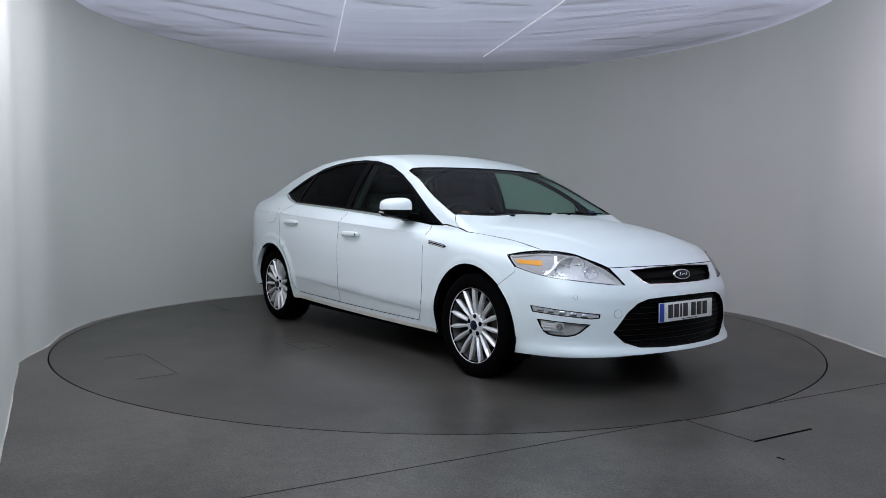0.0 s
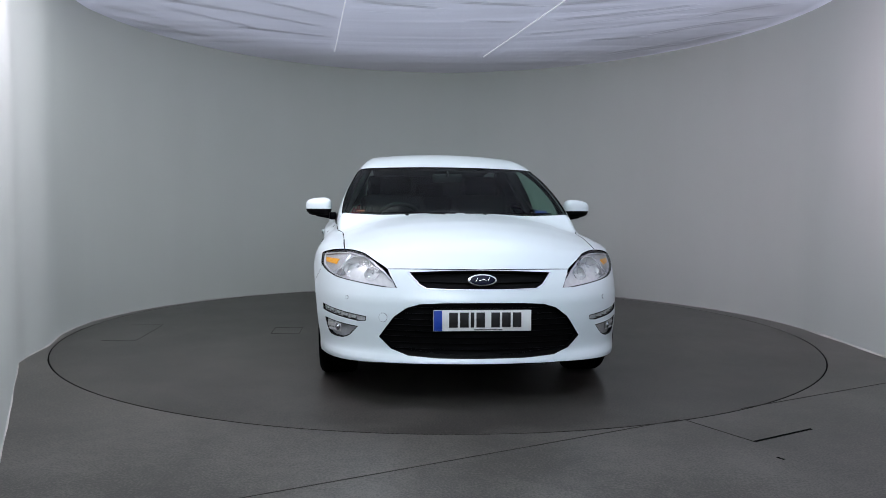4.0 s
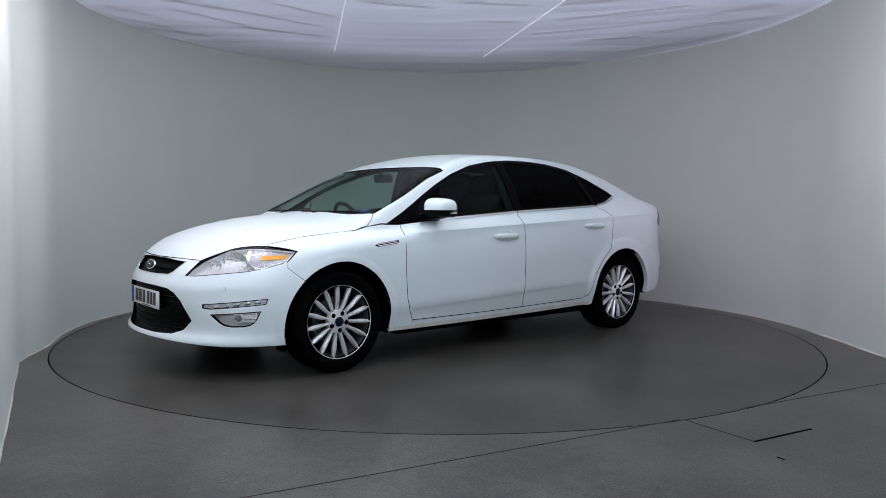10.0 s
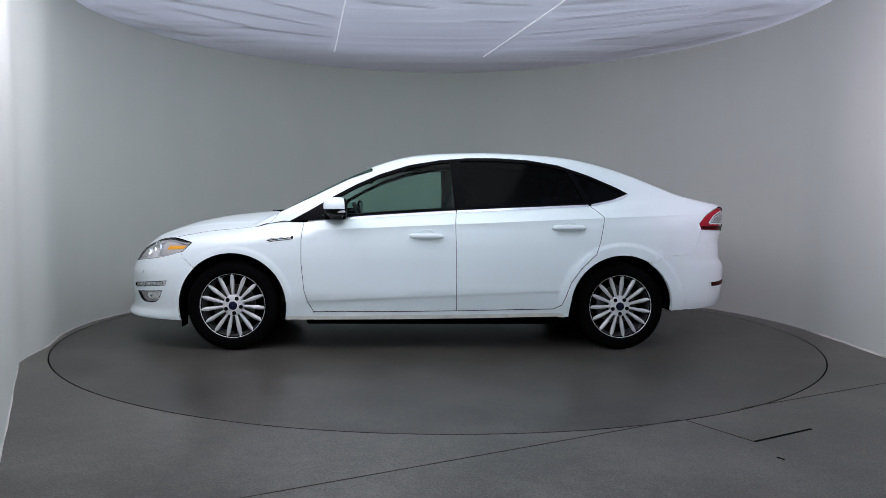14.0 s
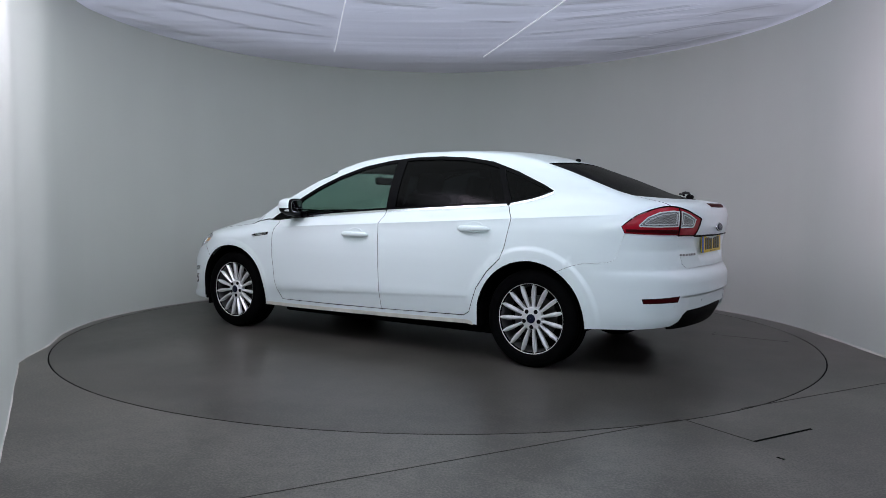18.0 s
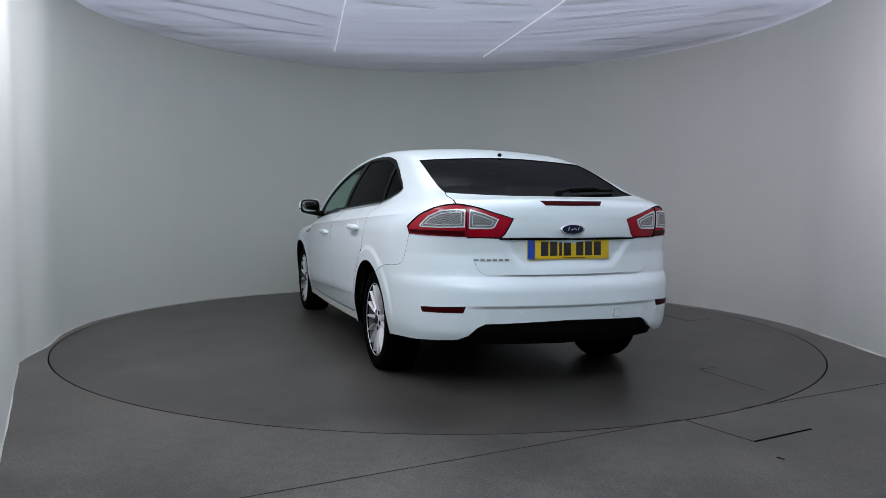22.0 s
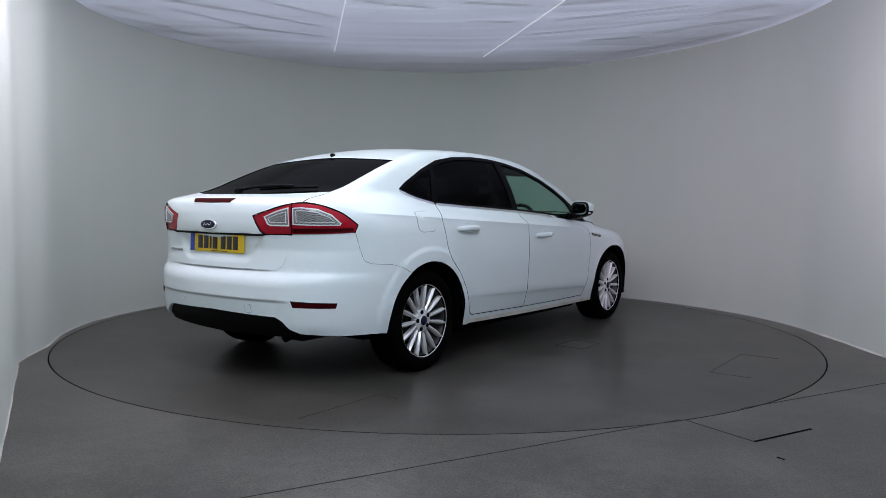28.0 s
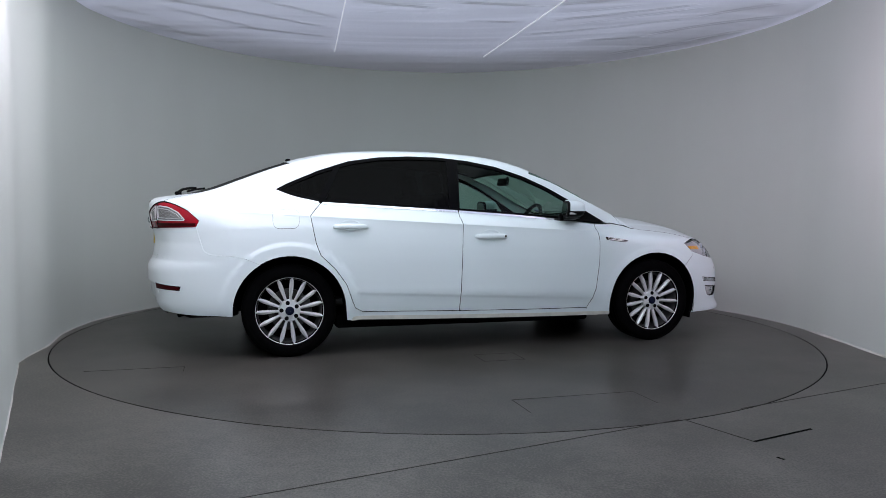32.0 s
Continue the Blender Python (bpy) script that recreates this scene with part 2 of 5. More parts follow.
def build_wall():
    path = wall_path()
    pts = [Vector(p) for p in path]
    n = len(pts)
    outer = []
    for i, p in enumerate(pts):
        d = (pts[min(i + 1, n - 1)] - pts[max(i - 1, 0)]).normalized()
        outer.append(p + Vector((d.y, -d.x)) * 0.15)
    bm = bmesh.new()
    grid = []
    for p, q in zip(pts, outer):
        top = float(cloth_height(*p)) - 0.005
        grid.append([bm.verts.new((*p, 0)), bm.verts.new((*p, top)), bm.verts.new((*q, top)), bm.verts.new((*q, 0))])
    for a, b in zip(grid, grid[1:]):
        for k in range(4):
            bm.faces.new((a[k], b[k], b[(k + 1) % 4], a[(k + 1) % 4]))
    bm.faces.new(grid[0])
    bm.faces.new(grid[-1][::-1])
    bmesh.ops.recalc_face_normals(bm, faces=list(bm.faces))
    tagged(part("wall", shade(bm, 25), WALL), "pale grey painted curved booth wall", "wall", kind="structure")
    tagged(part("wall_entrance", box(3.6, 0.15, 2.84, (0.32, -7.7, 1.42)), WALL), "pale grey flat wall behind the entrance", "wall", kind="structure")


build_wall()


def ring_floor():
    """The floor round the turntable: one sheet with a round pit for the disc."""
    bm = bmesh.new()
    seg = 160
    inner, low, outer = [], [], []
    for i in range(seg):
        a = 2 * math.pi * i / seg
        c, s = math.cos(a), math.sin(a)
        inner.append(bm.verts.new((DISC_X + (DISC_R + 0.011) * c, DISC_Y + (DISC_R + 0.011) * s, 0)))
        low.append(bm.verts.new((DISC_X + (DISC_R + 0.011) * c, DISC_Y + (DISC_R + 0.011) * s, -0.06)))
        k = 8.5 / max(abs(c), abs(s))
        outer.append(bm.verts.new((k * c, k * s, 0)))
    for i in range(seg):
        j = (i + 1) % seg
        bm.faces.new((inner[i], outer[i], outer[j], inner[j]))
        bm.faces.new((low[i], inner[i], inner[j], low[j]))
    bm.faces.new(low)
    bmesh.ops.recalc_face_normals(bm, faces=list(bm.faces))
    return bm


tagged(part("floor", ring_floor(), FLOOR), "dark grey sealed concrete floor around the turntable", "floor", kind="structure")


# Creases pulled into the cloth: from (x, y) to (x, y).
CREASES = [(-3.0, 0.21, -2.63, 0.86), (-3.16, 0.4, -2.57, 1.31), (-3.15, 0.82, -2.31, 1.6), (-2.46, 0.52, -1.77, 1.32), (-2.12, 1.15, -1.13, 1.59), (-2.16, 0.32, -1.12, 1.15), (-1.64, 0.12, -0.95, 0.76), (-2.47, 0.16, -1.87, 0.62), (0.1, 0.16, 0.89, 0.31), (0.89, 0.31, 2.0, 0.04), (0.22, 0.82, 0.79, 0.9), (1.03, 0.87, 2.31, 0.36), (0.85, 1.44, 1.69, 1.16), (1.69, 1.16, 2.33, 0.87), (2.45, 0.76, 3.01, 0.14), (1.53, 1.79, 2.19, 1.54), (2.18, 1.48, 3.12, 0.48), (1.95, 2.28, 2.59, 1.68), (2.58, 1.62, 3.06, 0.95), (-0.73, 0.16, 0.02, 0.38)]
# Fainter creases between them.
FINE_CREASES = [(-2.53, 1.71, -1.9, 1.85), (1.3, 1.03, 2.39, 0.45), (2.47, 0.2, 2.86, -0.06), (-0.71, 0.49, -0.41, 0.55), (-2.81, 0.17, -2.31, 0.56), (-3.01, 1.14, -2.8, 1.47), (-0.59, 0.29, -0.0, 0.2), (1.14, 0.57, 1.75, 0.34), (-1.42, 0.48, -1.06, 0.74)]


def ceiling():
    """Stretched white cloth, slightly sagging, with long shallow creases."""
    xs = np.linspace(-3.4, 3.45, 560)
    ys = np.concatenate([np.linspace(-7.7, -0.6, 60)[:-1], np.linspace(-0.6, 3.35, 360)])
    gx, gy = np.meshgrid(xs, ys)
    z = cloth_height(gx, gy)
    for i in range(len(ys)):
        for j in range(len(xs)):
            x, y = xs[j], ys[i]
            z[i, j] += 0.0045 * noise.noise((x * 0.5 + 4, y * 4.5 + 0.25 * x * x, 1.7)) + 0.0012 * noise.noise((x * 0.8, y * 11 + 0.5 * x * x, 8.2))
    for (x0, y0, x1, y1), high in [(c, 0.0042) for c in CREASES] + [(c, 0.002) for c in FINE_CREASES]:
        d = np.array((x1 - x0, y1 - y0))
        ln = np.hypot(*d)
        d = d / ln
        u = (gx - x0) * d[0] + (gy - y0) * d[1]
        v = -(gx - x0) * d[1] + (gy - y0) * d[0]
        ends = np.clip(np.minimum(u, ln - u) / 0.25 + 0.3, 0, 1)
        z += ends * high * (np.exp(-((v - 0.010) / 0.0105) ** 2) - np.exp(-((v + 0.010) / 0.0105) ** 2))
    me = bpy.data.meshes.new("ceiling")
    w, h = len(xs), len(ys)
    me.from_pydata(np.stack([gx.ravel(), gy.ravel(), z.ravel()], 1).tolist(), [], [(i * w + j, (i + 1) * w + j, (i + 1) * w + j + 1, i * w + j + 1) for i in range(h - 1) for j in range(w - 1)])
    me.polygons.foreach_set("use_smooth", [True] * len(me.polygons))
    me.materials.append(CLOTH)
    return new("ceiling", me)


tagged(ceiling(), "white translucent cloth ceiling lit from above and glowing itself, wrinkled", "ceiling", kind="structure")


def bar(x0, y0, x1, y1, wide, z0, z1):
    """A thin straight strip on the floor or the ceiling."""
    d = Vector((x1 - x0, y1 - y0)).normalized() * wide / 2
    return slab([(x0 + d.y, y0 - d.x), (x1 + d.y, y1 - d.x), (x1 - d.y, y1 + d.x), (x0 - d.y, y0 + d.x)], z0, z1)


for (x0, y0), (x1, y1), wide in (((-0.80, 0.05), (-1.2, 2.22), 0.007), ((1.06, -0.02), (0.5, 2.45), 0.004)):
    tagged(part("glowing_ceiling_seam", bar(x0, y0, x1, y1, wide, 2.798, 2.808), SEAM), "pale glowing welded seam across the cloth ceiling", "seam", kind="structure")
for x0, y0, x1, y1, wide in ((-0.95, -3.80, 1.216, -2.640, 0.006), (1.62, -2.42, 3.22, -1.57, 0.006), (1.252, -2.65, 1.451, -2.978, 0.006), (1.451, -2.978, 1.816, -2.775, 0.015), (1.458, -3.19, 1.478, -3.215, 0.012)):
    tagged(part("floor_joint", bar(x0, y0, x1, y1, wide, -0.004, 0.0015), JOINT if wide > 0.0105 else DUSTY_JOINT), "dark open joint sawn in the concrete", "joint", kind="structure")


def bead(points):
    """The pale strip of sealant between wall and floor."""
    bm = bmesh.new()
    rows = []
    for i, p in enumerate(points):
        d = (Vector(points[min(i + 1, len(points) - 1)]) - Vector(points[max(i - 1, 0)])).normalized()
        n = Vector((-d.y, d.x))
        w = (0.010 if p[0] > 2.9 and p[1] < 0.1 else 0.006) + 0.006 * noise.noise((p[0] * 3, p[1] * 3, 0))
        rows.append([bm.verts.new((p[0] + n.x * a, p[1] + n.y * a, z)) for a, z in ((-0.002, w * 1.3), (w * 0.6, w * 0.7), (w, 0.0005))])
    for a, b in zip(rows, rows[1:]):
        for k in range(2):
            f = bm.faces.new((a[k], b[k], b[k + 1], a[k + 1]))
            f.smooth = True
    return bm


def along(points, step=0.08):
    out = []
    for a, b in zip(points, points[1:]):
        n = max(1, int(math.dist(a, b) / step))
        out += [(a[0] + (b[0] - a[0]) * k / n, a[1] + (b[1] - a[1]) * k / n) for k in range(n)]
    return out + [points[-1]]


tagged(part("baseboard", bead(along(wall_path())), material("sealant", (0.44, 0.43, 0.40), 0.8, noise_scale=9, noise_mix=0.35)), "thin uneven beige sealant strip along the wall", "trim", kind="structure")

turntable = tagged(new("turntable"), "round dark grey turntable set flush in the floor", "turntable")
part("disc", lathe([(0.0005, -0.05), (DISC_R, -0.05), (DISC_R, -0.001), (DISC_R - 0.001, 0.0), (0.0005, 0.0)], 160), DISC, turntable)
part("rim_seal", lathe([(DISC_R - 0.0005, -0.05), (DISC_R + 0.010, -0.05), (DISC_R + 0.010, -0.004), (DISC_R - 0.0005, -0.0025)], 160), JOINT, turntable, "dirty dark joint round the disc")


def hatch(x0, y0, x1, y1, sides):
    corners = [(x0, y0), (x1, y0), (x1, y1), (x0, y1)]
    for k in sides:
        (a, b), (c, d) = corners[k], corners[(k + 1) % 4]
        part("hatch_joint", bar(a, b, c, d, 0.0035, -0.004, 0.0012), DUSTY_JOINT, turntable)


hatch(-0.08, -1.41, 0.22, -1.18, (0, 1, 2, 3))
hatch(-0.27, -2.66, 0.48, -2.40, (1, 2, 3))
hatch(-2.64, -1.24, -2.04, -1.10, (1, 2))



# ---- the car's form: one smooth hull, cut into panels ----
def curve(*pts, soft=0.03):
    """A softened line through (u, value) pairs."""
    u, v = np.array(pts, float).T
    g = np.linspace(u[0] - 0.3, u[-1] + 0.3, 600)
    w = np.interp(g, u, v)
    k = np.exp(-0.5 * ((np.arange(-60, 61) * (g[1] - g[0])) / soft) ** 2)
    w = np.convolve(np.pad(w, 60, mode="edge"), k / k.sum(), mode="valid")
    return lambda q: np.interp(q, g, w)


def smax(a, b, k):
    return np.maximum(a, b) + np.maximum(k - np.abs(a - b), 0) ** 2 / (4 * k)


def smin(a, b, k):
    return -smax(-a, -b, k)


NOSE = curve((0.15, 2.24), (0.19, 2.32), (0.212, 2.382), (0.248, 2.385), (0.285, 2.352), (0.32, 2.350), (0.45, 2.358), (0.56, 2.350), (0.63, 2.316), (0.72, 2.262), (0.80, 2.19), soft=0.013)
TAIL = curve((0.15, 2.25), (0.28, 2.35), (0.36, 2.395), (0.46, 2.408), (0.50, 2.412), (0.60, 2.413), (0.622, 2.408), (0.640, 2.398), (0.660, 2.384), (0.676, 2.374), (0.80, 2.365), (0.885, 2.382), (0.95, 2.395), (1.08, 2.40), (1.2, 2.36), soft=0.006)
FLANK = curve((0.15, -0.075), (0.22, -0.052), (0.29, -0.038), (0.35, -0.022), (0.42, -0.010), (0.50, -0.008), (0.68, 0.0), (0.80, -0.002), (0.90, -0.012), (0.96, -0.03), (1.00, -0.062), (1.06, -0.12), (1.2, -0.30), soft=0.016)
WIDE = curve((-2.5, 0.87), (-2.1, 0.895), (-1.7, 0.932), (-1.3, 0.94), (-0.6, 0.942), (0.3, 0.942), (0.8, 0.928), (1.15, 0.912), (1.45, 0.932), (1.75, 0.928), (2.1, 0.90), soft=0.12)
HOOD = curve((0.8, 1.03), (1.15, 1.015), (1.42, 0.99), (1.63, 0.965), (1.85, 0.92), (2.02, 0.865), (2.14, 0.81), (2.22, 0.762), (2.29, 0.70), (2.4, 0.58), soft=0.04)
DECK = curve((-2.6, 1.085), (-2.36, 1.105), (-2.2, 1.125), (-2.0, 1.165), (-1.6, 1.19), (-1.2, 1.10), (-0.7, 1.06), (-0.2, 1.035), (0.4, 1.00), (0.9, 0.96), soft=0.06)


def smooth(t):
    t = np.clip(t, 0, 1)
    return t * t * (3 - 2 * t)


def hull(x, y, z):
    """Negative inside the car's body."""
    y = np.abs(y)
    nose = x - (NOSE(z) - 0.34 * y ** 2 - 0.42 * y ** 6)
    ridge = 0.016 * np.clip((0.62 - y) / 0.12, 0, 1) * (1 - np.clip((z - 0.502) / 0.012, 0, 1))
    dish = 0.022 * smooth((0.44 - 0.75 * np.clip(0.885 - z, 0, 1) - y) / 0.07) * np.clip((0.889 - z) / 0.006, 0, 1) * smooth((z - 0.71) / 0.06)
    fill = 0.010 * smooth((y - 0.50) / 0.26) * smooth((z - 0.60) / 0.06) * smooth((0.90 - z) / 0.16)
    tail = -x - (TAIL(z) + fill - ridge - dish - 0.20 * y ** 2 - 0.42 * y ** 6)
    lift = 0.055 * np.clip((0.9 - x) / 1.8, 0, 1.3) - 0.055
    arch = 0
    for cx in (1.425, -1.425):
        r = np.hypot(x - cx, z - 0.325)
        lip, reach = (0.006, 0.445) if cx > 0 else (0.011, 0.488)
        arch = arch + lip * smooth((reach - r) / 0.040) * (z > 0.2)
    door = np.clip((0.92 - x) / 0.06, 0, 1) * np.clip((x + 1.0) / 0.06, 0, 1)
    crease = 0.93 - 0.0487 * (x + 0.18) - z
    low = 0.405 - 0.0446 * (x + 0.19) - z
    arch = arch + 0.017 * np.exp(-np.abs(crease) / np.where(crease > 0, 0.022, 0.05)) * np.clip((1.0 - x) / 0.3, 0, 1) * np.clip((x + 2.1) / 0.3, 0, 1)
    arch = arch - 0.0065 * door * smooth(low / 0.032 + 0.5)
    flank = y - (WIDE(x) + FLANK(np.where(z > 0.6, 0.6 + (z - 0.6) * 0.4 / (0.4 + lift), z)) + arch)
    fold = 0.007 * smooth((y - 0.40 - 0.27 * (2.2 - x)) / 0.05 + 0.5) * np.clip((2.2 - x) / 0.25, 0, 1)
    front = z - (HOOD(x) + 0.003 - fold - 0.165 * y ** 2 - 0.025 * y ** 4)
    rear = z - (DECK(x) - 0.06 * y ** 2)
    top = np.where(x > 1.0, front, np.where(x > 0.8, rear + (front - rear) * (x - 0.8) / 0.2, rear))
    body = smax(smax(smax(nose, tail, 0.02), flank, 0.16), top, 0.07)
    screen = (x - (1.121 - 1.82 * (z - 1.01) - 0.20 * (z - 1.01) ** 2 - 0.032 * y ** 2)) * 0.5
    back = (z - (1.405 - 0.375 * (-x - 1.40) - 0.02 * (x + 1.4) ** 2 - 0.10 * y ** 2)) * 0.95
    roof = z - (1.50 - 0.075 * (x + 0.45) ** 2 - 0.09 * np.clip(x + 0.15, 0, 2) ** 2 - 0.10 * y ** 2)
    h = z - 1.03
    side = y - (0.832 - 0.34 * h - 0.55 * h ** 2 - 0.040 * np.clip((-0.1 - x) / 1.3, 0, 2) ** 2 - 0.035 * np.clip((x - 0.2) / 0.8, 0, 1.5) ** 2)
    cabin = smax(smax(smax(screen, back, 0.05), roof, 0.08), side, 0.04)
    cabin = smax(cabin, smax(0.9 - z, tail + 0.01, 0.02), 0.02)
    return smin(body, cabin, 0.035)


RAYS = {
    "fan": (lambda a, b: (np.stack([a, 0 * a, 0 * a + 0.55], 1), np.stack([0 * a, np.cos(b / 0.7), np.sin(b / 0.7)], 1)),
            lambda p: (p[0], 0.7 * math.atan2(p[2] - 0.55, p[1]))),
    "front": (lambda a, b: (np.stack([0 * a + 1.45, 0 * a, b], 1), np.stack([np.cos(a / 0.9), np.sin(a / 0.9), 0 * a], 1)),
              lambda p: (0.9 * math.atan2(p[1], p[0] - 1.45), p[2])),
    "rear": (lambda a, b: (np.stack([0 * a - 1.45, 0 * a, b], 1), np.stack([-np.cos(a / 0.9), np.sin(a / 0.9), 0 * a], 1)),
             lambda p: (0.9 * math.atan2(p[1], -p[0] - 1.45), p[2])),
    "tail": (lambda a, b: (np.stack([0 * a - 1.75, a, 0 * a + 0.75], 1), np.stack([-np.cos(b / 0.6), 0 * a, np.sin(b / 0.6)], 1)),
             lambda p: (p[1], 0.6 * math.atan2(p[2] - 0.75, -p[0] - 1.75))),
    "hood": (lambda a, b: (np.stack([0 * a + 1.2, a, 0 * a + 0.35], 1), np.stack([np.sin(b / 0.7), 0 * a, np.cos(b / 0.7)], 1)),
             lambda p: (p[1], 0.7 * math.atan2(p[0] - 1.2, p[2] - 0.35))),
}


def cast(origin, way):
    """Outermost meeting of each ray with the hull."""
    ts = np.linspace(1.75, 0.05, 110)
    hi = np.full(len(origin), ts[0])
    lo = np.full(len(origin), 0.01)
    found = np.zeros(len(origin), bool)
    last = hi.copy()
    for t in ts:
        p = origin + way * t
        inside = (hull(*p.T) < 0) & ~found
        lo[inside], hi[inside] = t, last[inside]
        found |= inside
        last = np.where(found, last, t)
    for _ in range(22):
        mid = (lo + hi) / 2
        p = origin + way * mid[:, None]
        inside = hull(*p.T) < 0
        lo, hi = np.where(inside, mid, lo), np.where(inside, hi, mid)
    return origin + way * hi[:, None]


def normals(p):
    e = 0.003
    g = np.stack([hull(*(p + d).T) - hull(*(p - d).T) for d in np.eye(3) * e], 1)
    return g / (np.linalg.norm(g, axis=1)[:, None] + 1e-12)


def snap(points):
    """The points moved to the nearest place on the hull."""
    p = np.array(points, float)
    for _ in range(12):
        e = 0.002
        g = np.stack([hull(*(p + d).T) - hull(*(p - d).T) for d in np.eye(3) * e], 1) / (2 * e)
        g2 = (g ** 2).sum(1) + 1e-9
        p = p - g * np.clip(hull(*p.T) / g2, -0.05, 0.05)[:, None] * 0.8
    return [tuple(q) for q in p]


def densify(loop, step):
    out = []
    for a, b in zip(loop, loop[1:] + loop[:1]):
        n = max(1, int(math.ceil(math.dist(a, b) / step)))
        out += [(a[0] + (b[0] - a[0]) * k / n, a[1] + (b[1] - a[1]) * k / n) for k in range(n)]
    return out


def inset(loop, gap):
    """Moves an outline inwards by gap (outwards if negative)."""
    area = sum(a[0] * b[1] - b[0] * a[1] for a, b in zip(loop, loop[1:] + loop[:1]))
    s = 1 if area > 0 else -1
    out = []
    n = len(loop)
    for i in range(n):
        p, q, r = Vector(loop[i - 1]), Vector(loop[i]), Vector(loop[(i + 1) % n])
        d1, d2 = (q - p), (r - q)
        if d1.length < 1e-9 or d2.length < 1e-9:
            out.append(tuple(q))
            continue
        d1.normalize(), d2.normalize()
        n1, n2 = Vector((-d1.y, d1.x)) * s, Vector((-d2.y, d2.x)) * s
        m = n1 + n2
        m = m / max(0.35, m.length_squared / 2) if m.length > 1e-6 else n1
        out.append(tuple(q + m * gap))
    return out


def inside_loop(pts, loop):
    x, y = pts[:, 0], pts[:, 1]
    res = np.zeros(len(pts), bool)
    for (x1, y1), (x2, y2) in zip(loop, loop[1:] + loop[:1]):
        if y1 == y2:
            continue
        hit = ((y1 > y) != (y2 > y)) & (x < (x2 - x1) * (y - y1) / (y2 - y1) + x1)
        res ^= hit
    return res


def rounded(loop, r=0.02, n=3):
    """Rounds the corners of an outline of 2-tuples."""
    out = []
    m = len(loop)
    for i in range(m):
        p, q, s = Vector(loop[i - 1]), Vector(loop[i]), Vector(loop[(i + 1) % m])
        a = q + (p - q).normalized() * min(r, (p - q).length * 0.45)
        b = q + (s - q).normalized() * min(r, (s - q).length * 0.45)
        for k in range(n + 1):
            t = k / n
            out.append(tuple(a * (1 - t) ** 2 + q * 2 * t * (1 - t) + b * t * t))
    return out


def panel_data(mode, outer, holes=(), step=0.03, gap=0.002, offset=0.0, depth=0.014, corner=0.0, shape=None, folds=()):
    """Points, normals and faces of a piece of the hull within an outline of 3-D points, with a turned-in rim."""
    rays, flat = RAYS[mode]
    loops = [[flat(p) for p in snap(lp)] for lp in (outer, *holes)]
    if corner:
        loops = [rounded(lp, corner) for lp in loops]
    loops = [inset(lp, gap if i == 0 else -gap) for i, lp in enumerate(loops)]
    loops = [densify(lp, step) for lp in loops]
    edges, pts = [], []
    for lp in loops:
        b = len(pts)
        pts += lp
        edges += [(b + i, b + (i + 1) % len(lp)) for i in range(len(lp))]
    for fold in folds:
        line = np.array([flat(p) for p in snap(fold)])
        keep = inside_loop(line, inset(loops[0], 0.008))
        b, line = len(pts), [tuple(q) for q in line[keep]]
        pts += line
        edges += [(b + i, b + i + 1) for i in range(len(line) - 1)]
    arr = np.array(pts)
    lo, hi = arr.min(0), arr.max(0)
    gx, gy = np.meshgrid(np.arange(lo[0] + step / 2, hi[0], step), np.arange(lo[1] + step / 2, hi[1], step))
    g = np.stack([gx.ravel(), gy.ravel()], 1)
    keep = inside_loop(g, loops[0])
    for lp in loops[1:]:
        keep &= ~inside_loop(g, lp)
    g = g[keep]
    if len(g):
        g = g[np.array([np.min(np.hypot(arr[:, 0] - q[0], arr[:, 1] - q[1])) > step * 0.45 for q in g])]
    from mathutils.geometry import delaunay_2d_cdt
    co, _, tris, origin, _, _ = delaunay_2d_cdt([Vector(p) for p in pts + [tuple(q) for q in g]], edges, [], 0, 1e-6)
    co = np.array([tuple(v) for v in co])
    tris = np.array([tuple(t) for t in tris])
    cen = co[tris].mean(1)
    ok = inside_loop(cen, loops[0])
    for lp in loops[1:]:
        ok &= ~inside_loop(cen, lp)
    tris = tris[ok]
    o, w = rays(co[:, 0], co[:, 1])
    p = cast(o, w)
    nor = normals(p)
    d = offset if shape is None else offset + shape(p)
    p = p + nor * (d if np.ndim(d) == 0 else d[:, None])
    a, b, c = p[tris[:, 0]], p[tris[:, 1]], p[tris[:, 2]]
    flip = np.einsum("ij,ij->i", np.cross(b - a, c - a), nor[tris].sum(1)) < 0
    tris[flip] = tris[flip][:, ::-1]
    faces = [tuple(int(v) for v in t) for t in tris]
    if depth:
        used = {}
        for t in faces:
            for u, v in ((t[0], t[1]), (t[1], t[2]), (t[2], t[0])):
                used[(u, v)] = 1
        rim = [(u, v) for (u, v) in used if (v, u) not in used]
        vp, vn = list(p), list(nor)
        for u, v in rim:
            out = np.cross(p[v] - p[u], nor[u] + nor[v])
            out = out / (np.linalg.norm(out) + 1e-12)
            k = len(vp)
            vp += [p[u], p[v], p[v] - nor[v] * depth, p[u] - nor[u] * depth]
            vn += [out] * 4
            faces.append((k + 1, k, k + 3, k + 2))
        p, nor = np.array(vp), np.array(vn)
    return p, nor, faces


